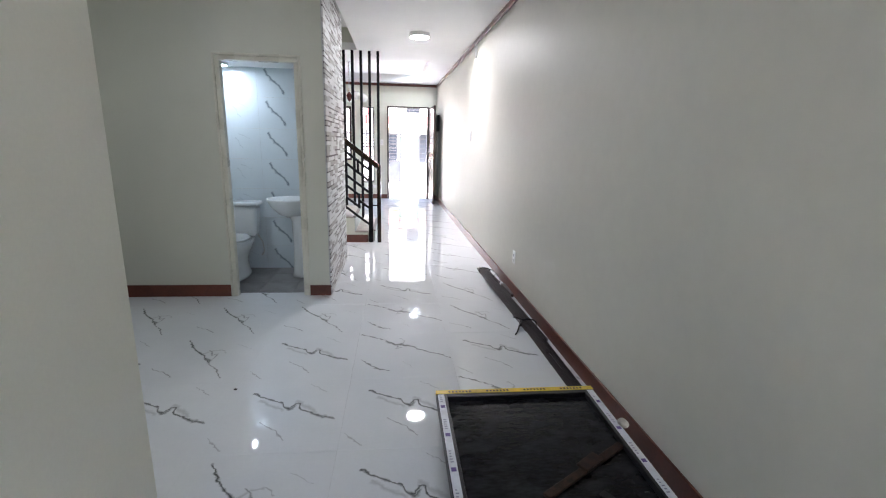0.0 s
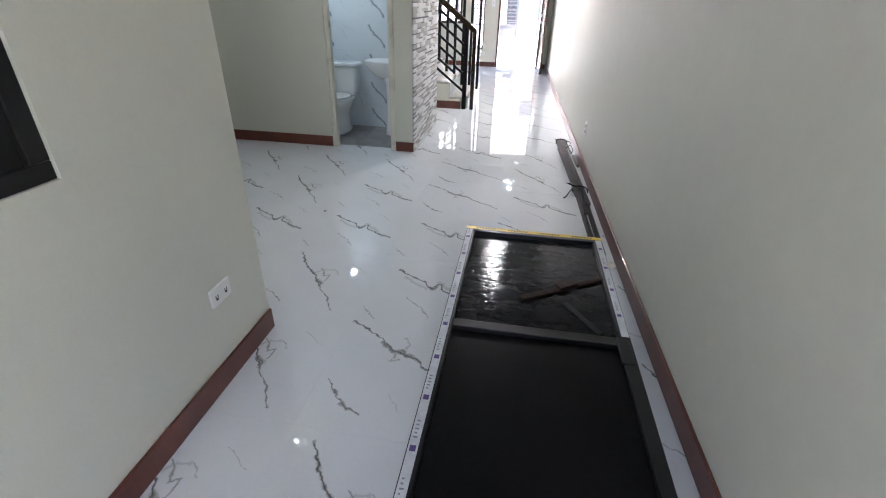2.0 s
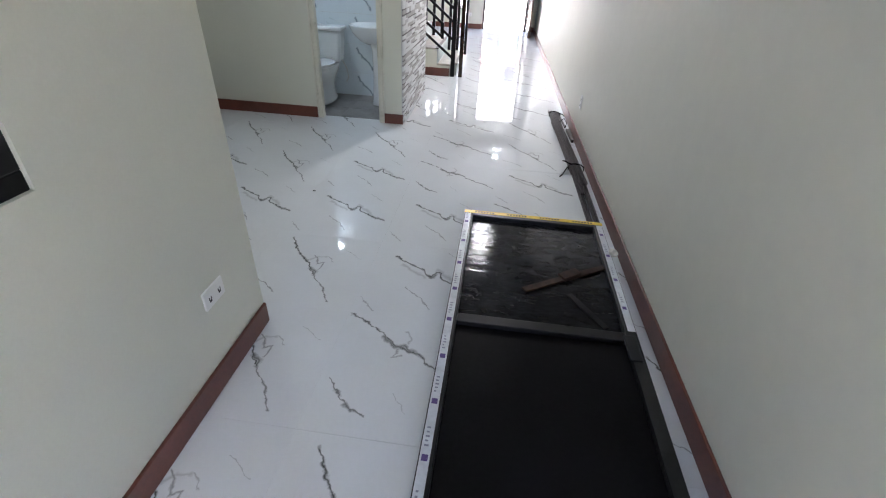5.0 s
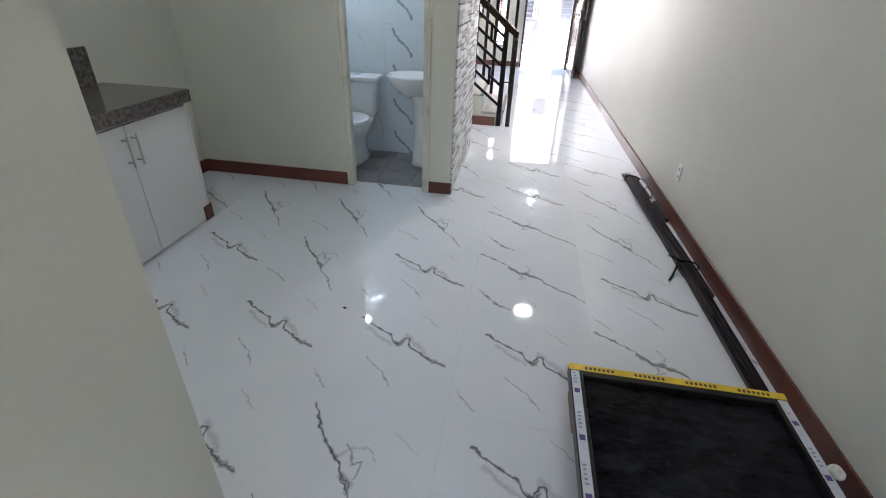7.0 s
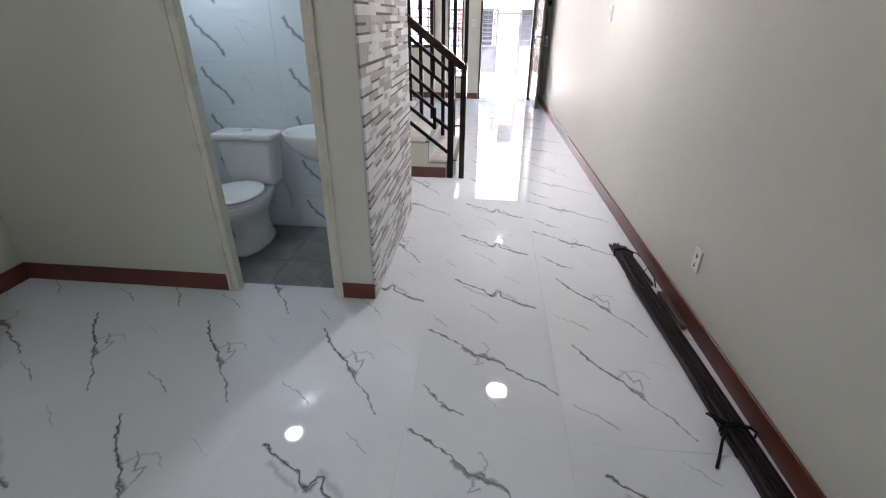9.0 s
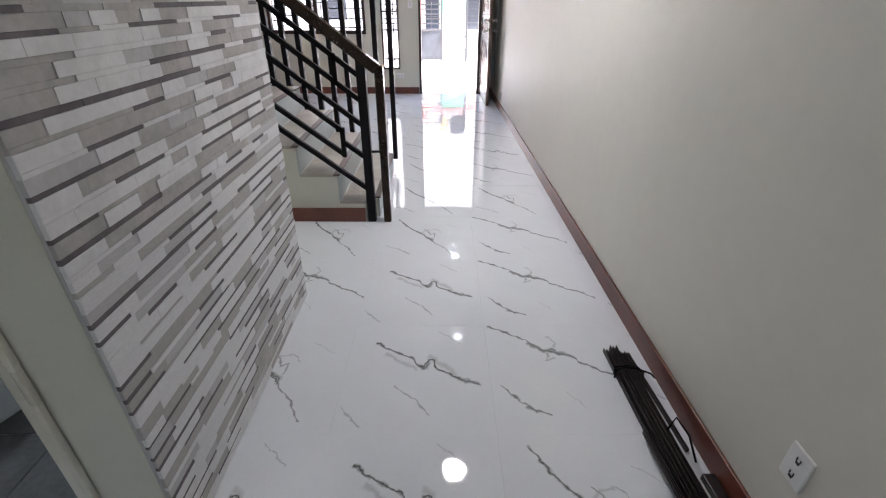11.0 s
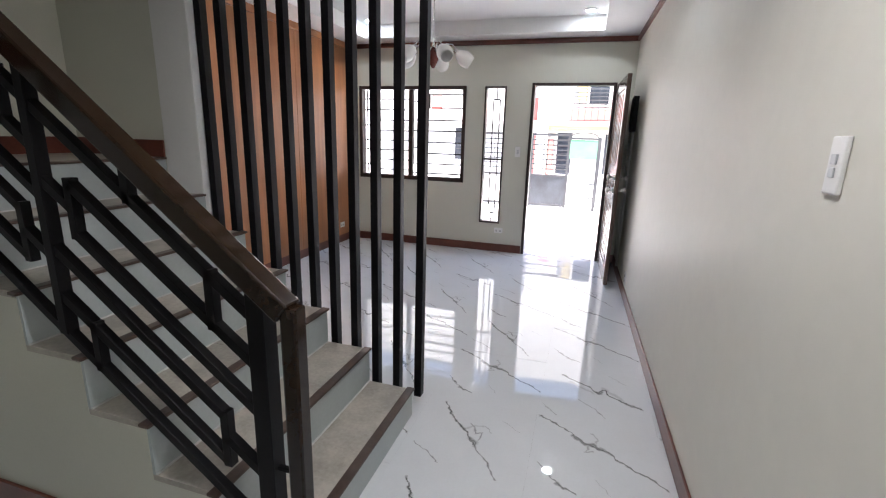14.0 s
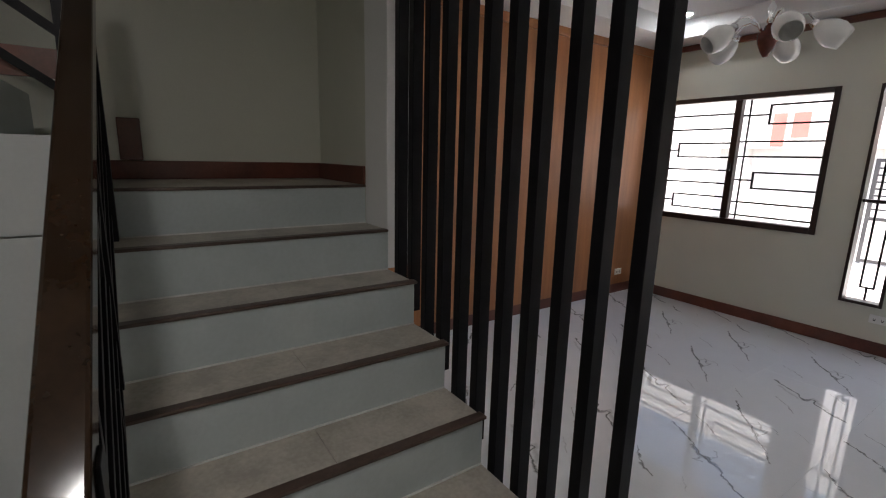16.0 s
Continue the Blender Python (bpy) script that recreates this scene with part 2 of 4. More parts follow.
# walls
struct(slant(boxes("wall_east", [((XR, YB - .14, -.2), (XR + WT, YF + .14, H + .3))], CREAM)), "long cream painted wall with a soft sheen", "wall")
# unseen closing wall; its opening is added to light the near end
struct(boxes("wall_rear", [((XL, YB - .14, -.2), (.02, YB, H)), ((.62, YB - .14, -.2), (XR, YB, H)), ((.02, YB - .14, 2.05), (.62, YB, H)), ((.02, YB - .14, -.2), (.62, YB, .5)), ((XR, YB - .14, -.2), (XR + .12, YB, H)), ((XR + .12, YB - .14, -.2), (XR + .3, YB, H))], CREAM), "plain cream rear wall, unseen, with an opening added for daylight", "wall")
struct(boxes("wall_west", [((XL - WT, YB - .14, -.2), (XL, YF + .14, UP))], SAGE), "pale cream side wall of the house", "wall")

DX0, DX1, DZ = -.36, .59, 2.13
WX0, WX1, WZ0, WZ1 = -2.725, -1.205, .90, 2.13
NX0, NX1, NZ0, NZ1 = -.962, -.687, .383, 2.122
F0, F1 = YF, YF + .14
struct(boxes("wall_north", [
    ((XL, F0, -.2), (WX0, F1, H + .3)), ((WX0, F0, -.2), (WX1, F1, WZ0)), ((WX0, F0, WZ1), (WX1, F1, H + .3)),
    ((WX1, F0, -.2), (NX0, F1, H + .3)), ((NX0, F0, -.2), (NX1, F1, NZ0)), ((NX0, F0, NZ1), (NX1, F1, H + .3)),
    ((NX1, F0, -.2), (DX0, F1, H + .3)), ((DX0, F0, DZ), (DX1, F1, H + .3)), ((DX1, F0, -.2), (XR, F1, H + .3))], SAGE),
    "cream front wall with a grilled window, a slit window and a doorway", "wall")

# wall at the kitchen's near side, with an inner window
PX, PY = -.76, 1.70
struct(boxes("wall_partition", [
    ((PX - .13, YB, 0), (PX, .05, H)), ((PX - .13, .05, 0), (PX, 1.0, 0.985)), ((PX - .13, .05, 2.05), (PX, 1.0, H)), ((PX - .13, 1.0, 0), (PX, PY, H)),
    ((XL, PY - .13, 0), (PX - .13, PY, H)), ((XL, PY, 0), (-1.9, 2.3, H))], SAGE), "pale grey-green partition wall with an inner window opening", "wall")

# bathroom walls
BX0, BX1 = -1.532, -.965
BZ, BBACK = 1.95, 5.5
struct(boxes("wall_bathroom", [
    ((XL, YB0, -.1), (BX0 - .035, YB0 + .1, H)), ((BX1 + .035, YB0, -.1), (XS - .012, YB0 + .1, H)), ((BX0 - .035, YB0, BZ + .035), (BX1 + .035, YB0 + .1, H)),
    ((-.86, YB0 + .1, -.1), (XS - .012, YS1, H)), ((XL, YS1 - .1, -.1), (-.86, YS1, H))], SAGE), "pale green-cream bathroom wall with a doorway", "wall")

# stairwell walls
struct(boxes("wall_landing", [((LX, YFAR, 0), (X1 - 6 * TREAD, YFAR + .12, UP)), ((LX - .1, YS1, 0), (LX, YFAR + .12, UP)),
                             ((LX, YS1, H), (XS, YS1 + .1, UP)), ((XS, YS1, H + .1), (XS + .1, YFAR + .12, UP)), ((X1 - 5 * TREAD - .03, YFAR, H + .1), (XS, YFAR + .12, UP))], SAGE), "pale green stairwell wall round the landing", "wall")
struct(boxes("wall_landing_end", [((X1 - 6 * TREAD, YFAR - .003, ZT(5)), (X1 - 5 * TREAD - .008, YFAR + .12, H + .098))], CEIL, bevel=.006), "white painted end of the stairwell wall", "wall")

# ceilings
TX0, TX1, TY0, TY1 = -2.45, .40, 8.70, 11.42
struct(boxes("ceiling", [
    ((XL, YB, H), (XR + .16, YS1, H + .1)), ((XS, YS1, H), (XR + .1, YFAR + .02, H + .1)), ((XL, YFAR + .02, H), (XR + .1, TY0, H + .1)),
    ((XL, TY0, H), (TX0, YF, H + .1)), ((TX1, TY0, H), (XR, YF, H + .1)), ((TX0, TY1, H), (TX1, YF, H + .1))], CEIL), "white painted ceiling with a recessed tray", "ceiling")
struct(boxes("ceiling_tray", [((TX0 - .05, TY0 - .05, H + .16), (TX1 + .05, TY1 + .05, H + .24)), ((TX0 - .05, TY0 - .05, H + .1), (TX1 + .05, TY0, H + .16)), ((TX0 - .05, TY1, H + .1), (TX1 + .05, TY1 + .05, H + .16)),
                             ((TX0 - .05, TY0, H + .1), (TX0, TY1, H + .16)), ((TX1, TY0, H + .1), (TX1 + .05, TY1, H + .16))], CEIL), "white recessed ceiling tray over the living room", "ceiling")
struct(boxes("ceiling_stairwell", [((LX - .1, YS1, UP), (XS + .1, YFAR + .02, UP + .1))], CEIL), "plain ceiling over the stairwell", "ceiling")

# crown trim and baseboards
CZ0, CZ1 = H - .058, H - .002
struct(boxes("crown_trim", [((XL + .037, YF - .03, CZ0), (XW(YF) - .001, YF, CZ1))], BASE, bevel=.008), "brown stained crown trim along the ceiling", "trim")
struct(boxes("crown_trim_west", [((XL, YFAR + .03, CZ0 - .02), (XL + .035, YF, CZ1))], PANEL, bevel=.01), "orange-brown crown trim over the wood panelling", "trim")
struct(slant(boxes("crown_trim_east", [((XR - .03, YB, CZ0), (XR, YF - .031, CZ1))], BASE, bevel=.008)), "brown stained crown trim along the long wall", "trim")
BH, BT = .105, .013
base_list = {
    "baseboard": [((XR - BT, YB, 0), (XR, YF - .001, BH))],
    "baseboard_front": [((XL + BT, YF - BT, 0), (DX0 - .02, YF, BH)), ((DX1 + .04, YF - BT, 0), (XW(YF) - BT, YF, BH))],
    "baseboard_west": [((XL, YFAR + .03, 0), (XL + BT, YF, BH))],
    "baseboard_bathroom": [((XL + BT, YB0 - BT, 0), (BX0 - .05, YB0, BH)), ((BX1 + .05, YB0 - BT, 0), (XS, YB0, BH - .01))],
    "baseboard_kitchen": [((XL, 3.82, 0), (XL + BT, YB0, BH))],
    "baseboard_partition": [((PX, YB, 0), (PX + BT, PY, BH)), ((-1.9, PY, 0), (-1.9 + BT, 2.3 + BT, BH)), ((XL, 2.3, 0), (-1.9, 2.3 + BT, BH))],
    "baseboard_stair": [((-1.96, YN - BT, 0), (-.54, YN, .105))],
    "baseboard_landing": [((LX, YN - .2, ZT(7) + .002), (LX + BT, YFAR, ZT(7) + .098)), ((LX, YN + .06, ZT(7) + .1), (LX + BT, YN + .16, ZT(7) + .31)), ((LX + BT, YFAR - BT, ZT(7) + .002), (X1 - 6 * TREAD - .002, YFAR, ZT(7) + .098))],
}
for k, v in base_list.items():
    ob = boxes(k, v, BASE, bevel=.004)
    struct(slant(ob) if k == "baseboard" else ob, "red-brown stained wooden baseboard along the wall", "baseboard")

# door frame of the bathroom
fr = struct(boxes("door_frame_bathroom", [((BX0 - .035, YB0 - .012, 0), (BX0, YB0 + .055, BZ)), ((BX1, YB0 - .012, 0), (BX1 + .035, YB0 + .055, BZ)), ((BX0 - .035, YB0 - .012, BZ), (BX1 + .035, YB0 + .055, BZ + .035)),
                                          ((BX0 - .055, YB0 - .02, 0), (BX0 - .035, YB0 - .001, BZ + .055)), ((BX1 + .035, YB0 - .02, 0), (BX1 + .055, YB0 - .001, BZ + .055)), ((BX0 - .035, YB0 - .02, BZ + .035), (BX1 + .035, YB0 - .001, BZ + .055))],
                  mat("cream_gloss_paint", (.66, .64, .545), .28, vary=.03, scale=4), bevel=.006), "cream glossy painted wooden door frame of the bathroom", "door frame")
boxes("strike_plate", [((BX1 - .004, YB0 + .02, .93), (BX1 - .0005, YB0 + .05, .99))], SLOT, fr)


# ---- bathroom ----
BATHVEIN = (.17, .21, .25)
bath_tile = marble("bath_wall_tile", [([(.08, .26), (.13, .17), (.21, .12), (.25, .05)], .011, 1.0), ([(.36, .2), (.43, .1)], .003, .35), ([(.4, .24), (.5, .21)], .003, .3)], (.62, .68, .72), BATHVEIN, .12)
bt = bpy.data.meshes.new("bath_tile")
tb = bmesh.new()
add_box(tb, (.001, .001, -.008), (.599, .299, 0))
tb.to_mesh(bt)
tb.free()
bt.materials.append(bath_tile)
bw = struct(boxes("bathroom_lining", [((XL, BBACK, -.06), (-.86, BBACK + .05, 2.42)), ((-.91, YB0 + .1, -.06), (-.872, BBACK, 2.42)), ((-2.2, YB0 + .1, -.06), (-2.15, BBACK, 2.42))], GROUT), "tiled bathroom wall with grey-veined white tiles", "wall")
for r in range(8):
    for c in range(2):
        o = new("tile", bt)
        o.parent = bw
        o.matrix_world = Matrix.Translation((-1.516 - c * .6, BBACK - .004, -.05 + r * .3005)) @ Matrix(((1, 0, 0, 0), (0, 0, -1, 0), (0, 1, 0, 0), (0, 0, 0, 1)))
    o = new("tile", bt)
    o.parent = bw
    o.matrix_world = Matrix.Translation((-.914, BBACK - .01, -.05 + r * .3005)) @ Matrix(((0, 0, -1, 0), (-1, 0, 0, 0), (0, 1, 0, 0), (0, 0, 0, 1)))
struct(boxes("ceiling_bathroom", [((-2.2, YB0 + .1, 2.03), (-.86, BBACK + .05, 2.09))], CEIL), "white bathroom ceiling", "ceiling")
bf = struct(boxes("floor_bathroom", [((-2.2, YB0 + .1, -.011), (-.86, BBACK + .05, -.004))], GROUT), "grout bed of the grey bathroom floor", "floor")
bft = bpy.data.meshes.new("bath_floor_tile")
tb = bmesh.new()
add_box(tb, (.002, .002, 0), (.298, .298, .007))
tb.to_mesh(bft)
tb.free()
bft.materials.append(BATHFLOOR)
for i in range(5):
    for j in range(3):
        o = new("tile", bft)
        o.parent = bf
        o.location = (-2.2 + i * .3 - .09, YB0 + .1 + j * .3 - .02, -.004)


def toilet(x, y):
    t = empty("toilet", x, y, .003)
    bm = bmesh.new()
    # flared foot, narrow neck and an oval bowl that rises to the rim
    rings = []
    for z, hw, y0, y1 in ((0, .115, -.50, -.05), (.025, .118, -.505, -.05), (.05, .098, -.47, -.06), (.12, .088, -.44, -.07), (.19, .098, -.47, -.07), (.26, .135, -.55, -.06), (.32, .168, -.615, -.05), (.365, .182, -.635, -.04), (.385, .18, -.63, -.04)):
        ring = []
        for k in range(28):
            a = 2 * math.pi * k / 28
            c, sn = math.cos(a), math.sin(a)
            cx = hw * (abs(c) ** .8) * (1 if c >= 0 else -1)
            ring.append(bm.verts.new((cx, (y0 + y1) / 2 + (y1 - y0) / 2 * sn, z)))
        rings.append(ring)
    for r0, r1 in zip(rings, rings[1:]):
        for k in range(28):
            bm.faces.new((r0[k], r0[(k + 1) % 28], r1[(k + 1) % 28], r1[k]))
    bm.faces.new(rings[0][::-1])
    bm.faces.new(rings[-1])
    done("bowl", bm, PORC, t, smooth=True)
    for name, z0, z1, gap in (("seat", .387, .402, 0.0), ("seat_lid", .405, .424, .004)):
        bm = bmesh.new()
        add_lathe(bm, [(.0, z1), (.15, z1), (.176 - gap, z1 - .003), (.184 - gap, z1 - .009), (.180 - gap, z0), (0, z0)], (0, -.40, 0), seg=32, sx=1.0, sy=1.27)
        done(name, bm, PORC, t, smooth=True)
    bm = bmesh.new()
    v = add_box(bm, (-.195, -.19, .375), (.195, -.005, .69))
    for p in v[:4]:
        p.co.x *= .84
        p.co.y = p.co.y * .8 - .01
    done("tank", bm, PORC, t, bevel=.035, seg=4)
    boxes("tank_lid", [((-.21, -.205, .692), (.21, 0, .735))], PORC, t, bevel=.018)
    bm = bmesh.new()
    add_lathe(bm, [(.028, .735), (.028, .741), (.0, .742)], (0, -.1, 0), seg=18, sx=1.3)
    tagged(done("flush_button", bm, CHROME, t), "chrome flush button")
    bm = bmesh.new()
    add_tube(bm, [(.15, -.04, .38), (.19, -.03, .30), (.20, -.02, .20), (.17, -.005, .15)], .007, 8)
    tagged(done("supply_hose", bm, STEEL, t, smooth=True), "braided steel supply hose")
    return tagged(t, "white porcelain two-piece toilet on the bathroom floor", "toilet")


toilet(-1.735, BBACK - .03)


def basin(x, y):
    b = empty("wash_basin", x, y, .003)
    bm = bmesh.new()
    add_lathe(bm, [(.05, .60), (.12, .63), (.19, .70), (.225, .765), (.228, .785), (.215, .79), (.195, .775), (.16, .71), (.08, .665), (.0, .66)], (-.02, 0, 0), seg=32, sx=1.05, sy=.9)
    add_box(bm, (.14, -.17, .72), (.235, .17, .79))
    done("bowl", bm, PORC, b, bevel=.01, smooth=True)
    bm = bmesh.new()
    add_lathe(bm, [(.10, 0), (.085, .05), (.072, .3), (.08, .55), (.1, .62)], (.05, 0, 0), seg=24)
    done("pedestal", bm, PORC, b, smooth=True)
    bm = bmesh.new()
    add_lathe(bm, [(.02, .79), (.02, .80), (.013, .81), (.013, .88), (.018, .885), (.018, .90), (0, .905)], (.18, 0, 0), seg=14)
    add_tube(bm, [(.18, 0, .86), (.14, 0, .875), (.09, 0, .87), (.07, 0, .85)], .009)
    add_bar(bm, (.18, 0, .9), (.15, 0, .93), .012, .008)
    tagged(done("faucet", bm, CHROME, b, smooth=True), "chrome faucet")
    return tagged(b, "white porcelain pedestal wash basin with a chrome faucet", "wash basin")


basin(-1.155, 5.22)
bm = bmesh.new()
add_lathe(bm, [(.07, 0), (.07, .012), (.06, .016)], (-1.28, 5.0, 2.014), seg=20)
for k in range(5):
    add_box(bm, (-1.33, 4.955 + k * .02, 2.006), (-1.23, 4.965 + k * .02, 2.014))
tagged(done("ceiling_vent", bm, PLASTIC), "round white exhaust vent in the bathroom ceiling", "vent")


def downlight(name, x, y, z, r, m, label, depth=.02, group="ceiling downlights"):
    e = empty(name, x, y, z)
    bm = bmesh.new()
    add_lathe(bm, [(r * 1.18, 0), (r * 1.18, -depth), (r * 1.02, -depth - .004), (r, -depth - .004), (r, 0)], seg=28)
    done("ring", bm, PLASTIC, e, smooth=False)
    bm = bmesh.new()
    add_lathe(bm, [(r, -depth - .003), (r * .5, -depth - .0035), (0, -depth - .004)], seg=28)
    done("diffuser", bm, m, e)
    return tagged(e, label, "ceiling lamp", group)


downlight("bathroom_lamp", -1.78, 5.27, 2.028, .07, LITBATH, "round lit cool-white lamp on the bathroom ceiling", .02, "bathroom lamp")
# the first of these, over the kitchen, is unseen and added to brighten it
downlight("surface_lamp", -1.70, 2.90, H - .002, .13, LITWARM, "round unseen lamp added to brighten the kitchen", .045, "surface lamps")
downlight("surface_lamp", .13, 6.65, H - .002, .11, LIT, "round lit surface-mounted lamp on the white hall ceiling", .045, "surface lamps")
for x, y in ((.24, 8.85), (.24, 11.2), (-2.28, 8.85), (-2.28, 11.2)):
    downlight("downlight", x, y, H + .158, .055, LITCOOL, "small round lit downlight in the ceiling tray", .008)

# ---- stone-clad wall ----
clad = struct(boxes("stone_cladding", [((XS - .012, YB0 + .002, 0), (XS - .004, YS1, H - .002))], STONES[1]), "stacked ledger stone cladding in white, grey and beige strips", "wall cladding")
unit = []
for k, m in enumerate(STONES):
    me = bpy.data.meshes.new("stone_strip")
    tb = bmesh.new()
    add_box(tb, (0, 0, 0), (1, 1, 1))
    tb.to_mesh(me)
    tb.free()
    me.materials.append(m)
    unit.append(me)
rng = random.Random(7)
z, thin, count, rest = 0.004, False, 0, bmesh.new()
while z < H - .03:
    hgt = rng.uniform(.010, .015) if thin else rng.uniform(.026, .034)
    y = YB0 + .003
    while y < YS1 - .002:
        ln = min(rng.uniform(.07, .24) if not thin else rng.uniform(.1, .26), YS1 - .001 - y)
        if YS1 - y - ln < .03:
            ln = YS1 - .001 - y
        u = rng.random()
        k = (3 if u < .45 else 0 if u < .8 else 2) if thin else (0 if u < .5 else 1 if u < .66 else 2)
        dep = rng.uniform(.008, .0095) + (.002 if k == 0 else 0)
        if .15 < z < 1.35 and count < 300:
            o = new("stone", unit[k])
            o.parent = clad
            o.location, o.scale = (XS - .004, y, z), (dep, ln - .0008, hgt - .0006)
            count += 1
        else:
            add_box(rest, (XS - .004, y, z), (XS - .004 + dep, y + ln - .0008, z + hgt - .0006), k)
        y += ln
    z += hgt
    thin = not thin
tagged(done("stone_strips", rest, STONES, clad), kind="stuff")

# ---- stairs ----
stairs = empty("staircase", X1, YN, 0)


def part(name, bl, m, parent, bevel=0.0):
    ob = boxes(name, bl, m, parent, bevel)
    ob.matrix_parent_inverse = Matrix.Translation(parent.location).inverted()
    return ob


def settle(ob, parent):
    ob.parent = parent
    ob.matrix_parent_inverse = Matrix.Translation(parent.location).inverted()
    return ob


body = []
for k in range(7):
    x1 = X1 - k * TREAD
    x0 = X1 - (k + 1) * TREAD if k < 6 else LX
    body.append(((x0 - .012 if k < 6 else x0, YN, 0), (x1 - .012 if k else -.535, YFAR, ZT(k + 1) - .022)))
body.append(((-.535, YN + .08, 0), (X1 - .012, YFAR, ZT(1) - .022)))
part("stringer", body, SAGE, stairs)
for k in range(7):
    x1 = X1 - k * TREAD
    x0 = X1 - (k + 1) * TREAD - .012 if k < 6 else LX
    yf = YFAR - .004
    part("riser", [((x1 - .012, YN + .001 if k else YN + .08, ZT(k)), (x1, yf, ZT(k + 1) - .0105))], RISER, stairs)
    ny = 2
    for j in range(ny):
        a, b = YN + (YFAR - YN) * j / ny, YN + (YFAR - YN) * (j + 1) / ny
        cut = -.535 if k == 0 and j == 0 else x1 - .034
        tile = [((x0, a + .001, ZT(k + 1) - .022), (cut, min(b, yf) - .001, ZT(k + 1)))]
        if cut < x1 - .034:
            tile.append(((cut, YN + .08, ZT(k + 1) - .022), (x1 - .034, b - .001, ZT(k + 1))))
        part("tread_tile", tile, BEIGE, stairs)
    part("nosing", [((x1 - .034, YN - .012 if k else YN + .075, ZT(k + 1) - .010), (x1 + .010, yf + .012 if k < 5 else yf, ZT(k + 1) + .003))], NOSING, stairs, .004)
    if k:
        part("caulk_line", [((x1 - .002, YN + .002, ZT(k) - .002), (x1 + .006, yf - .001, ZT(k) + .005))], GROUT, stairs)
# second flight, climbing back over the bathroom
SX1 = X1 - 6 * TREAD
for k in range(5):
    y1 = YN - k * TREAD
    z1 = ZT(8 + k)
    part("upper_step", [((LX, YS1 + .1 if k < 3 else y1 - TREAD, ZT(7 + k)), (SX1, y1, z1))] if k < 3 else [((LX, y1 - TREAD + .3, z1 - .196), (SX1, y1, z1))], RISER, stairs, .003)
part("upper_skirting", [((SX1 - .001, YS1 + .12, ZT(9)), (SX1 + .012, YN - .05, ZT(9) + .1))], BASE, stairs)
tagged(stairs, "staircase with beige tile treads, brown nosings and pale risers", "staircase")
struct(boxes("wall_under_stair", [((SX1, YS1, 0), (SX1 + .02, YN, 1.165)), ((SX1, YS1, 1.171), (SX1 + .02, YN, ZT(8)))], WARD, bevel=.002), "pale panelled wall under the upper flight", "wall")

# near railing
SL = .766
RY = 6.812
rail = empty("stair_railing", -.44, RY, 0)


def sloped(bm, xa, xb, s, w=.03, d=.03):
    add_bar(bm, (xa, RY, s - SL * xa), (xb, RY, s - SL * xb), w, d)


HX = -1.94
bm = bmesh.new()
add_bar(bm, (-.398, RY - .012, .722 + SL * .398), (HX, RY + .024, .722 - SL * HX), .066, .066)
add_box(bm, (-.410, RY - .038, 0), (-.358, RY + .014, 1.046))
settle(done("handrail", bm, HANDRAIL, rail, bevel=.007), rail)
bm = bmesh.new()
VX = -1.275
add_box(bm, (-.525, RY - .028, 0), (-.468, RY + .028, .70 + SL * .50))
for xa, xb, s in ((-.52, HX, .592), (-.52, -1.155, .443), (-.52, -1.155, .288), (-1.155, VX, .365), (-.65, VX, .150), (-.52, -.65, .076), (-.65, VX, -.010), (-.52, HX + .12, -.150),
                  (VX, HX, .450), (VX, HX, .300), (-1.387, HX, .178), (VX, -1.387, .108), (-1.387, HX, .015)):
    sloped(bm, xa, xb, s)
for x, s0, s1 in ((-.66, .443, .592), (-.925, .592, .70), (-1.155, .288, .443), (-.65, -.010, .150), (-1.142, -.150, -.010), (-1.387, .015, .178), (-1.39, .450, .592)):
    add_box(bm, (x - .015, RY - .015, s0 - SL * x - .018), (x + .015, RY + .015, s1 - SL * x + .018))
add_box(bm, (VX - .018, RY - .02, -.155 - SL * VX), (VX + .018, RY + .02, .70 - SL * VX))
add_box(bm, (HX - .03, RY - .025, ZT(6)), (HX + .03, RY + .025, .70 - SL * HX))
add_box(bm, (-.47, RY - .008, .50), (-.408, RY + .008, .514))
settle(done("balusters", bm, BLACK, rail, bevel=.002), rail)
tagged(rail, "black steel stair railing in a key pattern with bronze-brown handrail", "railing")

# upper flight's railing
ur = empty("upper_railing", SX1 + .03, YN, 0)
bm = bmesh.new()
for s in (.12, .32, .62, .92):
    add_bar(bm, (SX1 + .03, YN - .02, ZT(8) + s), (SX1 + .03, YS1 + .12, ZT(8) + s + .72 * (YN - YS1 - .14)), .03, .03)
for y in (YN - .05, YN - .5):
    add_box(bm, (SX1 + .013, y - .02, ZT(8)), (SX1 + .047, y + .02, ZT(8) + .95 + .72 * (YN - y)))
settle(done("bars", bm, BLACK, ur), ur)
tagged(ur, "black steel railing of the upper stair flight", "railing")

# screen of upright bars
for k in range(11):
    x = -.430 - .1265 * k
    step = int((X1 - x + .02) / TREAD) + 1
    bm = bmesh.new()
    add_box(bm, (-.02, -.025, ZT(step) - (.06 if k == 0 else .17)), (.02, .025, H + .0))
    o = done("screen_bar", bm, BLACK, None, bevel=.002)
    o.location = (x, YFAR + .05, 0)
    tagged(o, "black painted steel upright bar fixed to the stair's side", "screen bar", "stair screen bars")

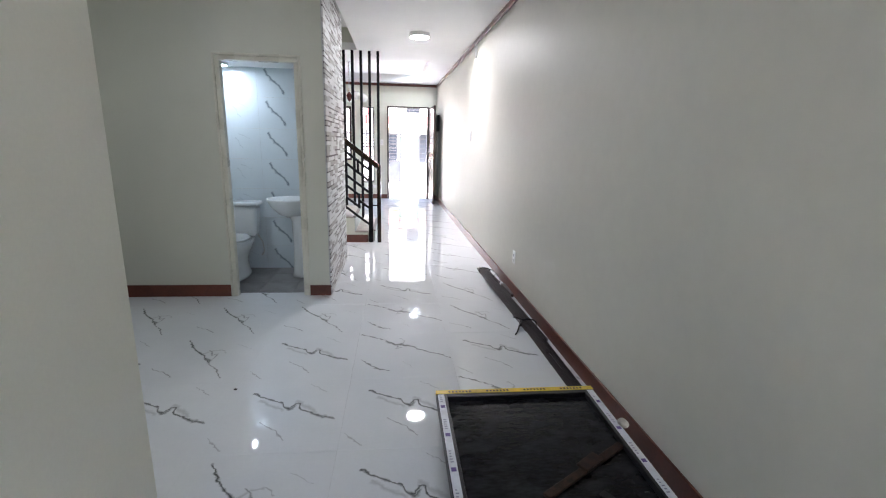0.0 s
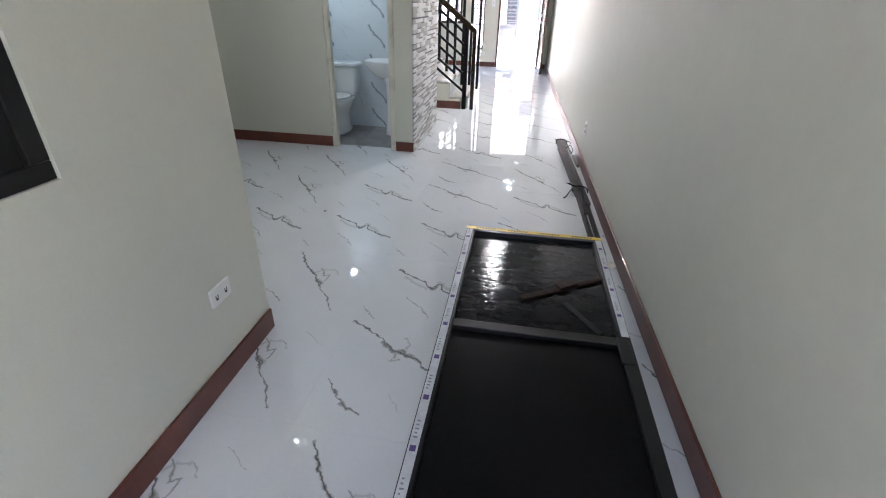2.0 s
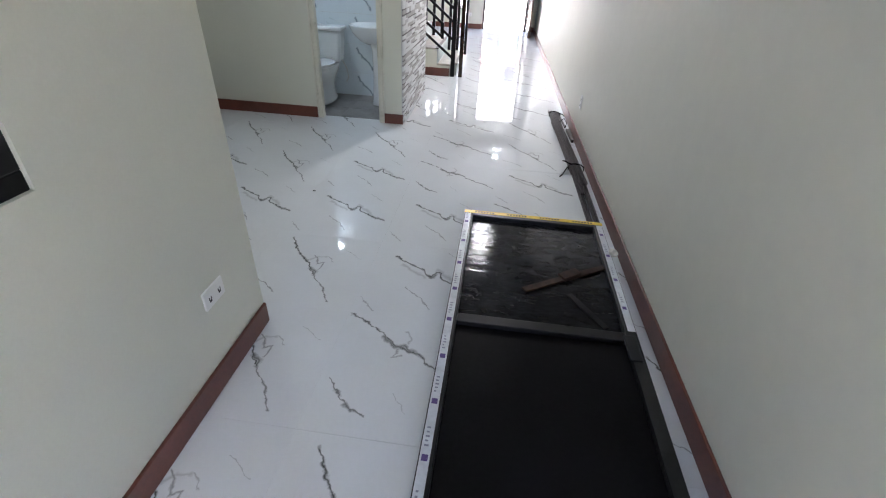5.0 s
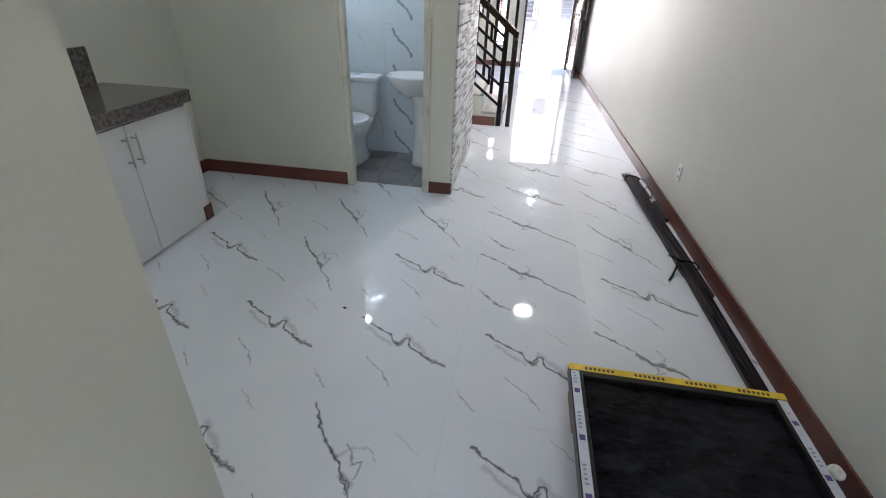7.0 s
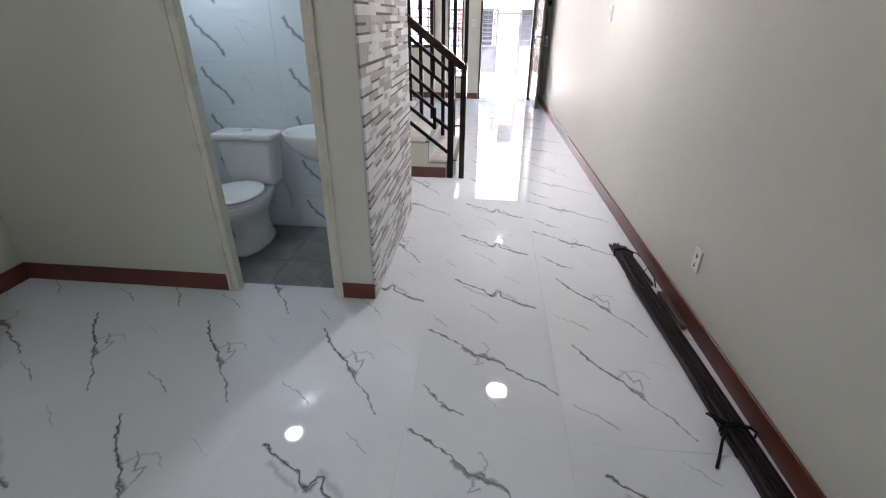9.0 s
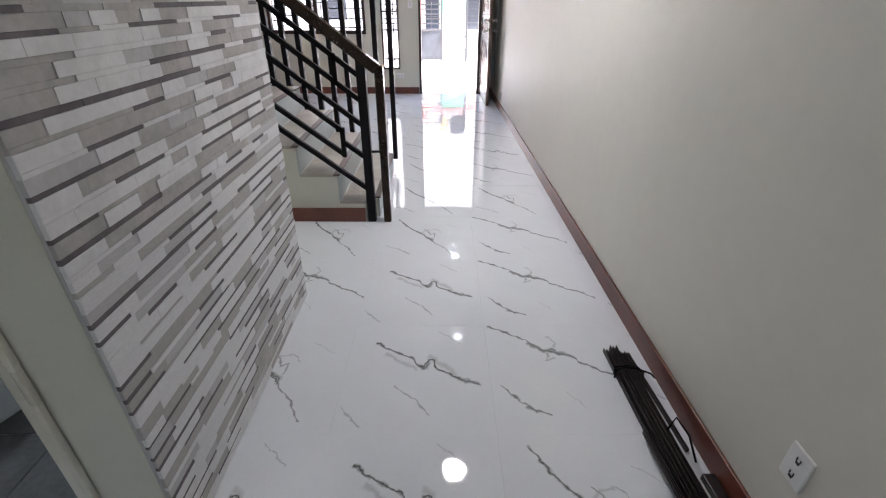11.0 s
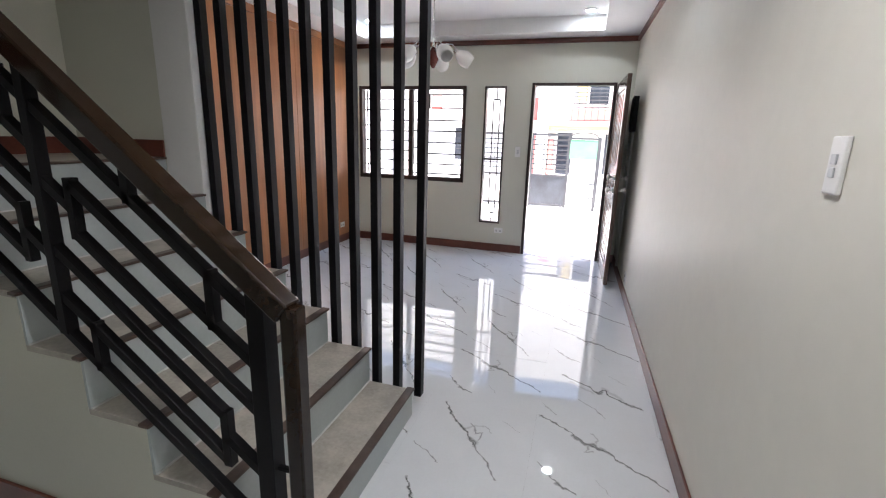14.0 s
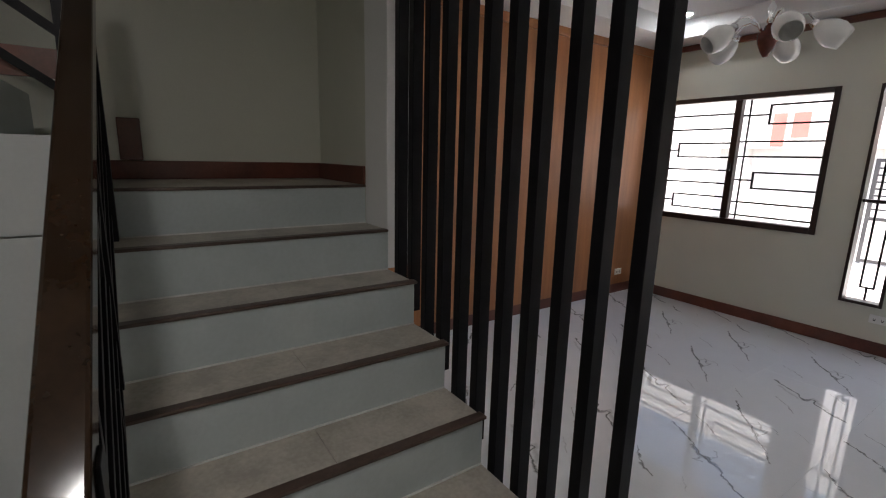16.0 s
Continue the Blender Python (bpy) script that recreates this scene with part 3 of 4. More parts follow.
# ---- wood-panelled wall of the living room ----
pw = struct(boxes("wood_panelling", [((XL + .001, YFAR + .03, BH), (XL + .006, YF - .002, CZ0 - .022))], DARKWOOD), "orange-brown wooden wall panelling in the living room", "wall panelling")
for k in range(3):
    y0 = YFAR + .04 + k * 1.26
    part("panel", [((XL + .006, y0 + .002, BH), (XL + .016, min(y0 + 1.258, YF - .004), CZ0 - .022))], PANEL, pw, .002)

# ---- windows and front door ----


w = empty("window_1", (WX0 + WX1) / 2, YF + .07, WZ0)
MX = -1.972
fy0, fy1 = YF - .012, YF + .10
part("frame", [((WX0, fy0, WZ0), (WX0 + .045, fy1, WZ1)), ((WX1 - .045, fy0, WZ0), (WX1, fy1, WZ1)), ((WX0 + .045, fy0, WZ0), (WX1 - .045, fy1, WZ0 + .055)), ((WX0 + .045, fy0, WZ1 - .045), (WX1 - .045, fy1, WZ1)),
               ((MX - .03, fy0 + .02, WZ0 + .055), (MX + .03, fy1 - .02, WZ1 - .045))], DARKWOOD, w, .004)
gy0, gy1 = YF + .105, YF + .122
gr = [((WX0 + .06, gy0, WZ0 + .02), (WX0 + .072, gy1, WZ1 - .02)), ((MX + .06, gy0, WZ0 + .02), (MX + .072, gy1, WZ1 - .02))]
# full-length rods, then pairs closed into a hook with a stub beside it
for xa, xb, rods, hooks, hx in ((WX0, MX, (1.97, 1.83, 1.42, 1.29), ((1.69, 1.55), (1.155, 1.02)), WX0 + .157), (MX, WX1, (1.70, 1.56, 1.12, .99), ((2.03, 1.86),), MX + .23), (MX, WX1, (), ((1.41, 1.26),), MX + .165)):
    gr += [((xa + .01, gy0, zz - .008), (xb, gy1, zz + .008)) for zz in rods]
    for z1, z0 in hooks:
        gr += [((hx, gy0, zz - .008), (xb, gy1, zz + .008)) for zz in (z0, z1)]
        gr += [((hx, gy0, z0 + .008), (hx + .016, gy1, z1 - .008)), ((xa + .01, gy0, (z0 + z1) / 2 - .008), (hx, gy1, (z0 + z1) / 2 + .008))]
part("grille", gr, BLACK, w)
part("latch", [((MX - .012, fy0 - .005, 1.42), (MX + .012, fy0 + .02, 1.49))], SLOT, w, .003)
struct(w, "sliding window with dark wooden frame and black steel grille", "window")

n = empty("window_2", (NX0 + NX1) / 2, YF + .07, NZ0)
part("frame", [((NX0, fy0, NZ0), (NX0 + .022, fy1, NZ1)), ((NX1 - .022, fy0, NZ0), (NX1, fy1, NZ1)), ((NX0 + .022, fy0, NZ0), (NX1 - .022, fy1, NZ0 + .025)), ((NX0 + .022, fy0, NZ1 - .022), (NX1 - .022, fy1, NZ1)),
               ((NX0 + .022, fy0 + .03, 1.21), (NX1 - .022, fy1 - .03, 1.235))], DARKWOOD, n, .003)
nc = (NX0 + NX1) / 2
part("grille", [((nc - .05, gy0, .5), (nc - .036, gy1, 1.98)), ((nc + .036, gy0, .5), (nc + .05, gy1, 1.98)), ((nc - .036, gy0, .5), (nc + .036, gy1, .514)), ((nc - .036, gy0, 1.966), (nc + .036, gy1, 1.98)),
                ((nc - .007, gy0, NZ0), (nc + .007, gy1, .5)), ((nc - .007, gy0, 1.98), (nc + .007, gy1, NZ1))], BLACK, n)
struct(n, "tall slit window with dark frame and black steel grille", "window")

df = struct(boxes("door_frame_front", [((DX0 - .015, YF - .015, 0), (DX0 + .022, F1, DZ)), ((DX1 - .022, YF - .015, 0), (DX1 + .015, F1, DZ)), ((DX0 - .015, YF - .015, DZ), (DX1 + .015, F1, DZ + .03))], DARKWOOD, bevel=.004), "dark wooden frame of the open front door", "door frame")

# open door leaf: built shut along +x from its hinge, then swung in
door = empty("front_door", DX1, YF - .03, .01)
LW, LH, LT = .98, 2.12, .042
bm = bmesh.new()
for lo, hi in (((0, 0, 0), (.11, LT, LH)), ((LW - .11, 0, 0), (LW, LT, LH)), ((.11, 0, 0), (LW - .11, LT, .17)), ((.11, 0, LH - .12), (LW - .11, LT, LH)), ((.11, 0, .86), (LW - .11, LT, .97)), ((.11, 0, 1.12), (LW - .11, LT, 1.23)),
               ((.11, .012, .17), (LW - .11, LT - .012, .86)), ((.11, .012, .97), (LW - .11, LT - .012, 1.12)), ((.11, .012, 1.23), (LW - .11, LT - .012, LH - .12))):
    add_box(bm, lo, hi)
done("leaf", bm, DOORWOOD, door, bevel=.004)
bm = bmesh.new()
for z0, z1 in ((.17, .86), (.97, 1.12), (1.23, LH - .12)):
    for k in range(4):
        x = .2 + k * .155
        add_box(bm, (x, .004, z0 + .03), (x + .075, LT - .004, z1 - .03))
done("raised_panels", bm, DOORWOOD, door, bevel=.006)
bm = bmesh.new()
for sgn, y0 in ((-1, 0), (1, LT)):
    for z0 in (1.0, 1.13):
        add_lathe(bm, [(.03, 0), (.03, .01), (.012, .014), (.012, .045), (.027, .05), (.03, .065), (.02, .078), (0, .08)], (LW - .06, y0, z0), (0, sgn, 0), 16)
tagged(done("knob", bm, STEEL, door, smooth=True), "brushed nickel knob and deadbolt")
door.matrix_world = Matrix.Translation((DX1 + .015, YF - .05, .01)) @ Euler((0, 0, radians(-88.0))).to_matrix().to_4x4()
tagged(door, "dark brown panelled wooden front door standing open", "door")

# ---- fittings on walls ----


def outlet(x, y, z, nx, ny, w, hh, label, rows):
    e = empty("wall_outlet", x, y, z)
    e.rotation_euler = (0, 0, math.atan2(ny, nx))
    boxes("plate", [((0, -w / 2, -hh / 2), (.009, w / 2, hh / 2))], PLASTIC, e, .003)
    for dy, dz in rows:
        sl = []
        for s in (-.006, .006):
            sl.append(((.009, dy + s - .0015, dz - .006), (.0105, dy + s + .0015, dz + .006)))
        sl.append(((.009, dy - .006, dz - .0145), (.0104, dy + .006, dz - .006)))
        boxes("socket", sl, SLOT, e)
    return tagged(e, label, "wall outlet", "wall outlets")


outlet(XW(4.6), 4.60, .345, -1, 0, .075, .115, "white plastic double outlet plate on the cream wall", ((0, .025), (0, -.025)))
outlet(XW(10.42), 10.42, .20, -1, 0, .075, .115, "white plastic outlet plate low on the cream wall", ((0, .025), (0, -.025)))
outlet(PX, 1.41, .385, 1, 0, .118, .075, "white plastic double outlet plate on the partition", ((-.028, 0), (.028, 0)))
outlet(-.69, YF, .29, 0, -1, .115, .07, "white plastic outlet plate under the slit window", ((-.025, 0), (.025, 0)))
outlet(XL + .016, 11.40, .25, 1, 0, .115, .07, "white plastic outlet plate on the wood panelling", ((-.025, 0), (.025, 0)))
outlet(XL, 4.15, .36, 1, 0, .115, .07, "white plastic outlet plate beside the kitchen counter", ((-.025, 0), (.025, 0)))


def switch(x, y, z, nx, ny, label):
    e = empty("light_switch", x, y, z)
    e.rotation_euler = (0, 0, math.atan2(ny, nx))
    boxes("plate", [((0, -.034, -.066), (.012, .034, .066))], PLASTIC, e, .004)
    boxes("rocker", [((.012, -.012, -.03 + .03 * k + .002), (.017, .012, -.03 + .03 * k + .026)) for k in (0, 1)], mat("grey_plastic", (.55, .56, .57), .3, vary=.02), e, .002)
    return tagged(e, label, "light switch", "light switches")


switch(XW(7.1), 7.10, 1.46, -1, 0, "white plastic light switch on the cream wall")
switch(-.5, YF, 1.33, 0, -1, "white plastic light switch beside the front door")
tagged(boxes("cable_cover", [((XW(6.86) - .025, 6.84, 2.44), (XW(6.88), 6.88, CZ0 - .002))], PLASTIC, bevel=.003), "short white cable cover under the crown trim", "cable cover")
FX = XW(11.2)
fb = empty("fuse_box", FX - .03, 11.21, 1.60)
part("case", [((FX - .052, 11.11, 1.60), (FX, 11.31, 1.96))], BLACK, fb, .006)
part("cover", [((FX - .060, 11.125, 1.62), (FX - .053, 11.295, 1.94))], SLOT, fb, .003)
tagged(fb, "dark metal fuse box on the wall behind the door", "fuse box")
bm = bmesh.new()
add_tube(bm, [(FX - .016, 11.21, BH), (FX - .016, 11.21, 1.0), (FX - .016, 11.21, 1.60)], .014)
tagged(done("conduit_pipe", bm, mat("grey_pvc", (.42, .43, .42), .4, vary=.05), smooth=True), "grey plastic conduit pipe below the fuse box", "pipe")

# ---- kitchen ----
CX = -2.29
CY0, CY1 = 2.33, 3.79
kc = empty("kitchen_counter", CX, CY0, 0)
part("body", [((XL + .002, CY0, .006), (CX - .02, CY1 - .018, .78)), ((XL + .002, CY1 - .018, .006), (CX, CY1, .78))], CABINET, kc, .002)
CUTS = (CY0, 2.64, 2.965, 3.29, CY1 - .02)
for ya, yb in zip(CUTS, CUTS[1:]):
    part("door", [((CX - .019, ya + .002, .012), (CX, yb - .002, .765))], CABINET, kc, .003)
for yc in (2.64, 3.285):
    for s in (-.032, .032):
        bm = bmesh.new()
        add_tube(bm, [(CX + .035, yc + s, .55), (CX + .035, yc + s, .72)], .006)
        for zz in (.575, .695):
            add_tube(bm, [(CX - .001, yc + s, zz), (CX + .034, yc + s, zz)], .005)
        settle(tagged(done("handle", bm, STEEL, kc, smooth=True), "brushed steel bar handle"), kc)
part("worktop", [((XL + .002, CY0, .782), (CX + .025, CY1 + .03, .856))], GRANITE, kc, .005)
part("backsplash", [((XL + .002, CY0, .857), (XL + .022, CY1 - .03, 1.07))], GRANITE, kc, .003)
part("toe_skirting", [((CX - .1, CY1, .004), (CX + .004, CY1 + .012, .105)), ((CX, CY1 - .075, .004), (CX + .012, CY1, .105))], BASE, kc, .003)
tagged(kc, "white kitchen base cabinet with brown granite worktop and bar handles", "kitchen counter")

# inner window of the partition
iw = empty("window_3", PX - .1, .5, .985)
part("frame", [((PX - .062, .05, .985), (PX - .010, 1.0, 1.03)), ((PX - .062, .05, 2.0), (PX - .010, 1.0, 2.05)), ((PX - .062, .05, 1.03), (PX - .010, .1, 2.0)), ((PX - .062, .95, 1.03), (PX - .010, 1.0, 2.0)), ((PX - .056, .5, 1.03), (PX - .016, .56, 2.0)),
               ((PX - .051, .87, 1.03), (PX - .021, .95, 2.0)), ((PX - .051, .56, 1.03), (PX - .021, .87, 1.10))], FRAMEALU, iw, .003)
part("pane", [((PX - .040, .56, 1.10), (PX - .034, .87, 2.0)), ((PX - .040, .1, 1.03), (PX - .034, .5, 2.0))], DARKGLASS, iw)
struct(iw, "inner window with black aluminium frame and dark glass", "window")

# ---- screen door lying on the floor ----
sd = empty("aluminium_door", .45, 1.7, .0)
AX0, AX1, AY0, AY1 = .052, .85, .52, 2.66
zb, zt = .105, .155
FW = .05
part("stile", [((AX0, AY0, zb), (AX0 + FW, AY1, zt))], FRAMEALU, sd, .003)
part("stile", [((AX1 - FW, AY0, zb), (AX1, AY1, zt))], FRAMEALU, sd, .003)
part("rail", [((AX0 + FW, AY1 - .055, zb), (AX1 - FW, AY1, zt))], FRAMEALU, sd, .003)
part("rail", [((AX0 + FW, AY0, zb), (AX1 - FW, AY0 + .07, zt))], FRAMEALU, sd, .003)
part("rail", [((AX0 + FW, 1.68, zb), (AX1 - FW, 1.73, zt))], FRAMEALU, sd, .003)
tagged(part("pane", [((AX0 + FW, 1.73, zb + .017), (AX1 - FW, AY1 - .055, zb + .024))], TINT, sd), "smoked patterned glass pane")
tagged(part("board", [((AX0 + FW, AY0 + .07, zb + .015), (AX1 - FW, 1.68, zb + .026))], PLYBLACK, sd), "black flat infill board")
tagged(part("lock_case", [((AX1 - FW - .012, 1.57, zt - .006), (AX1 - .012, 1.71, zt + .006))], FRAMEALU, sd, .003), "black lock case")
tagged(part("tape", [((AX0 - .002, AY1 - .03, zt + .0005), (AX1 + .002, AY1 + .002, zt + .002)), ((AX0 - .002, AY1 + .0005, zt - .025), (AX1 + .002, AY1 + .002, zt + .0005))], YELLOW, sd), "yellow printed packing tape")
tagged(part("film", [((AX0 + .004, AY0, zt + .0005), (AX0 + .036, AY1 - .035, zt + .0015)), ((AX1 - .036, 1.74, zt + .0005), (AX1 - .004, AY1 - .035, zt + .0015))], WHITETAPE, sd), "white printed protective film")
ink, ink2 = [], []
rng = random.Random(3)
y = AY0 + .1
while y < AY1 - .12:
    ink.append(((AX0 + .010, y, zt + .0016), (AX0 + .030, y + .022, zt + .002)))
    if y > 1.78:
        ink.append(((AX1 - .030, y, zt + .0016), (AX1 - .012, y + .02, zt + .002)))
    for k in range(5):
        yy = y + .05 + k * .016
        ink2.append(((AX0 + .012, yy, zt + .0016), (AX0 + .012 + rng.uniform(.006, .014), yy + .006, zt + .002)))
        if y > 1.78 and yy < AY1 - .1:
            ink2.append(((AX1 - .028, yy, zt + .0016), (AX1 - .028 + rng.uniform(.006, .012), yy + .006, zt + .002)))
    y += .21
part("print_marks", ink, TAPEINK, sd)
part("print_lines", ink2, mat("grey_ink", (.25, .25, .32), .5, vary=.05), sd)
yl = []
x = AX0 + .06
while x < AX1 - .1:
    for k in range(7):
        yl.append(((x + k * .017, AY1 - .022, zt + .0021), (x + k * .017 + .010, AY1 - .008, zt + .0026)))
    x += .19
part("tape_lines", yl, TAPEINK2, sd)
tagged(sd, "black aluminium door with smoked glass lying flat, partly wrapped", "door")
# timber blocks that it lies on
for (x, y) in ((.07, 2.45), (.70, 2.45), (.07, .75), (.70, .75)):
    tagged(boxes("timber_block", [((x, y, 0), (x + .09, y + .19, .1045))], mat("raw_timber", (.30, .18, .10), .7, vary=.2, scale=9, stretch=(6, 1, 6)), bevel=.003), "small raw timber block under the aluminium door", "timber block", "blocks under the door")
# small wad of folded tape on the door's edge
wad = bmesh.new()
bmesh.ops.create_icosphere(wad, subdivisions=3, radius=.024)
for v in wad.verts:
    v.co *= 1 + .35 * noise.noise(v.co * 40)
    v.co.z = v.co.z * .8
o = done("tape_wad", wad, mat("off_white_tape", (.6, .56, .5), .8, vary=.1, scale=20), smooth=False)
o.location = (AX1 + .008, 2.33, .166)
tagged(o, "brownish-white wad of folded tape stuck on the door's edge", "paper")

# timber laid on the opaque pane, its brown darkened as though seen through glass
STICK = mat("glass_dimmed_timber_stick", (.028, .013, .008), .6, vary=.3, scale=9, stretch=(3, 3, 3), spec=.15)
bm = bmesh.new()
add_bar(bm, (.39, 1.965, zb + .031), (.80, 2.225, zb + .031), .035, .012)
add_bar(bm, (.57, 2.085, zb + .043), (.66, 2.15, zb + .043), .05, .012)
tagged(done("timber_offcut", bm, STICK, bevel=.003), "short brown timber offcut on the pane, darkened as if under smoked glass", "timber offcut")
bm = bmesh.new()
add_bar(bm, (.60, 1.975, zb + .028), (.735, 1.765, zb + .028), .03, .005)
tagged(done("strap", bm, BLACK), "black strap lying on the smoked glass", "strap")
bm = bmesh.new()
add_lathe(bm, [(.006, 0), (.008, .004), (0, .007)], (-1.031, 2.997, .001), seg=7, sx=1.4)
tagged(done("debris_chip", bm, SLOT), "tiny dark chip of debris on the marble floor", "debris")

# ---- bundle of aluminium profiles ----
rd = empty("profile_bundle", .84, 4.0, 0)


def profile(x0, y0, x1, y1, w, z0, hh=.022):
    """An open aluminium channel from (x0, y0) to (x1, y1), left edge given."""
    bm = bmesh.new()
    for w0, w1, h0, h1 in ((0, w, 0, .003), (0, .003, .003, hh), (w - .003, w, .003, hh), (w * .45, w * .45 + .003, .003, hh * .8)):
        for p in add_box(bm, (w0, 0, z0 + h0), (w1, 1, z0 + h1)):
            t = p.co.y
            p.co.x += x0 + (x1 - x0) * t
            p.co.y = y0 + (y1 - y0) * t
    return settle(done("profile", bm, RODS, rd, bevel=.0006, seg=1), rd)


profile(.738, 5.42, .812, 3.70, .030, .002)
profile(.774, 5.44, .842, 2.74, .030, .002)
profile(.806, 5.40, .874, 3.62, .022, .002)
profile(.836, 5.40, .870, 4.90, .012, .002, .016)
profile(.735, 4.96, .800, 3.98, .018, .026, .014)
profile(.755, 5.24, .838, 3.30, .030, .026)
profile(.790, 5.10, .872, 3.48, .034, .026, .018)
profile(.872, 3.60, .886, 2.72, .028, .002)
bm = bmesh.new()
for p in add_box(bm, (.872, 4.47, .002), (.915, 4.80, .03)):
    p.co.x += (4.80 - p.co.y) * .06 * (1 if p.co.x < .9 else .0)
settle(tagged(done("flat_offcut", bm, RODS, rd, bevel=.003), "flat dark aluminium offcut"), rd)
for y, x0, x1 in ((3.80, .806, .918), (5.26, .745, .852)):
    bm = bmesh.new()
    add_tube(bm, [(x0 - .006, y, .004), (x0 - .006, y + .004, .045), (x0 + .03, y + .002, .058), (x1 - .03, y - .002, .056), (x1, y - .004, .04), (x1 + .004, y, .005)], .005, 8)
    add_tube(bm, [(x0 - .004, y + .02, .004), (x0 - .004, y + .02, .046), (x0 + .04, y + .012, .060), (x1 - .02, y + .004, .054), (x1 + .001, y + .002, .03)], .004, 8)
    if y < 4:
        add_tube(bm, [(x0, y, .05), (x0 - .03, y - .05, .035), (x0 - .06, y - .11, .008), (x0 - .085, y - .15, .005)], .0055, 8)
        add_tube(bm, [(x0, y, .05), (x0 - .04, y + .01, .075), (x0 - .055, y + .05, .06), (x0 - .03, y + .07, .045), (x0 + .01, y + .02, .052)], .004, 8)
    else:
        add_tube(bm, [(x1 - .02, y, .05), (x1 + .03, y - .01, .035), (x1 + .045, y - .02, .02)], .004, 8)
        loop = bmesh.new()
        add_tube(loop, [(x1 - .03, y - .3, .045), (x1 + .01, y - .27, .075), (x1 + .035, y - .33, .05), (x1 + .02, y - .42, .03)], .004, 8)
        settle(tagged(done("loose_tie", loop, BLACK, rd, smooth=True), "loose black tie loop"), rd)
    settle(tagged(done("tie", bm, BLACK, rd, smooth=True), "black rubber tie strap"), rd)
tagged(rd, "bundle of dark brown aluminium profiles tied with straps on the floor", "metal profiles")

# ---- chandelier ----
chx, chy, chz = -1.062, 9.955, 2.108
ch = empty("chandelier", chx, chy, H + .16)
bm = bmesh.new()
add_lathe(bm, [(.0, -.02), (.012, -.02), (.03, .01), (.05, .06), (.055, .10), (.03, .12), (.02, .15), (.0, .15)], (chx, chy, chz), seg=20)
settle(tagged(done("hub", bm, LAMPWOOD, ch, smooth=True), "red-brown turned wooden hub"), ch)
bm = bmesh.new()
add_lathe(bm, [(.01, .15), (.02, .17), (.012, .2), (.022, .24), (.006, .27), (.006, H + .155 - chz), (.05, H + .155 - chz), (.055, H + .159 - chz)], (chx, chy, chz), seg=14)
for k in range(5):
    a = 2 * math.pi * k / 5 + .35
    c, s = math.cos(a), math.sin(a)
    pts = [(chx + c * r, chy + s * r, chz + z) for r, z in ((.03, .10), (.07, .16), (.12, .19), (.17, .185), (.20, .15), (.205, .12))]
    add_tube(bm, pts, .006, 8)
    d = Vector((c * .55, s * .55, -.6)).normalized()
    add_lathe(bm, [(.022, -.01), (.026, .02), (.02, .03)], (chx + c * .2, chy + s * .2, chz + .135), d, 14)
settle(done("arms", bm, CHROME, ch, smooth=True), ch)
for k in range(5):
    a = 2 * math.pi * k / 5 + .35
    c, s = math.cos(a), math.sin(a)
    bm = bmesh.new()
    d = Vector((c * .75, s * .75, -.5)).normalized()
    add_lathe(bm, [(.02, .0), (.045, .03), (.066, .075), (.07, .11), (.06, .15), (.054, .165), (.050, .163), (.056, .148), (.066, .11), (.06, .075), (.04, .034), (.0, .012)], (chx + c * .205, chy + s * .205, chz + .125), d, 22)
    settle(tagged(done("shade", bm, SHADE, ch, smooth=True), "white opal glass shade"), ch)
tagged(ch, "five-arm chandelier with white glass shades and wooden hub", "chandelier")

# ---- outside ----
struct(boxes("ground", [((-300, -300, -.5), (300, 300, -.22))], ASPHALT), "pale concrete ground and street", "ground")
struct(boxes("porch", [((-4.5, F1 - .001, -.21), (3.0, 16.9, -.02))], PORCH), "pale tiled porch before the front door", "pavement")
struct(boxes("outside_wall", [((3.0, F1, -.2), (3.14, 16.9, 2.3)), ((-4.64, F1, -.2), (-4.5, 16.9, 2.3))], WHITEWALL), "white boundary wall beside the porch", "wall")
struct(boxes("upper_storey", [((XL - .3, YF - 6, H + .3 + .0), (XR + .3, F1 + .3, H + .35))], WHITEWALL), "white eaves slab of the house", "roof")


def gate(x0, x1, y, sheet, n):
    g = empty("front_gate", (x0 + x1) / 2, y, -.02)
    fr = [((x0, y, 0), (x0 + .05, y + .05, 1.62)), ((x1 - .05, y, 0), (x1, y + .05, 1.62)), ((x0 + .05, y, 1.57), (x1 - .05, y + .05, 1.62)), ((x0 + .05, y, .02), (x1 - .05, y + .05, .07)), ((x0 + .05, y, .68), (x1 - .05, y + .05, .73))]
    part("frame", fr, GATESTEEL, g)
    part("bars", [((x0 + .05, y + .015, .73 + .84 * k / 8), (x1 - .05, y + .035, .756 + .84 * k / 8)) for k in range(1, 8)] + [((x0 + (x1 - x0) * k / n, y + .03, .73), (x0 + (x1 - x0) * k / n + .012, y + .042, 1.57)) for k in range(1, n)], GATESTEEL, g)
    part("sheet", [((x0 + .05, y + .02, .07), (x1 - .05, y + .03, .68))], sheet, g)
    return tagged(g, "grey steel gate with horizontal bars and sheet base", "gate", "front gates")


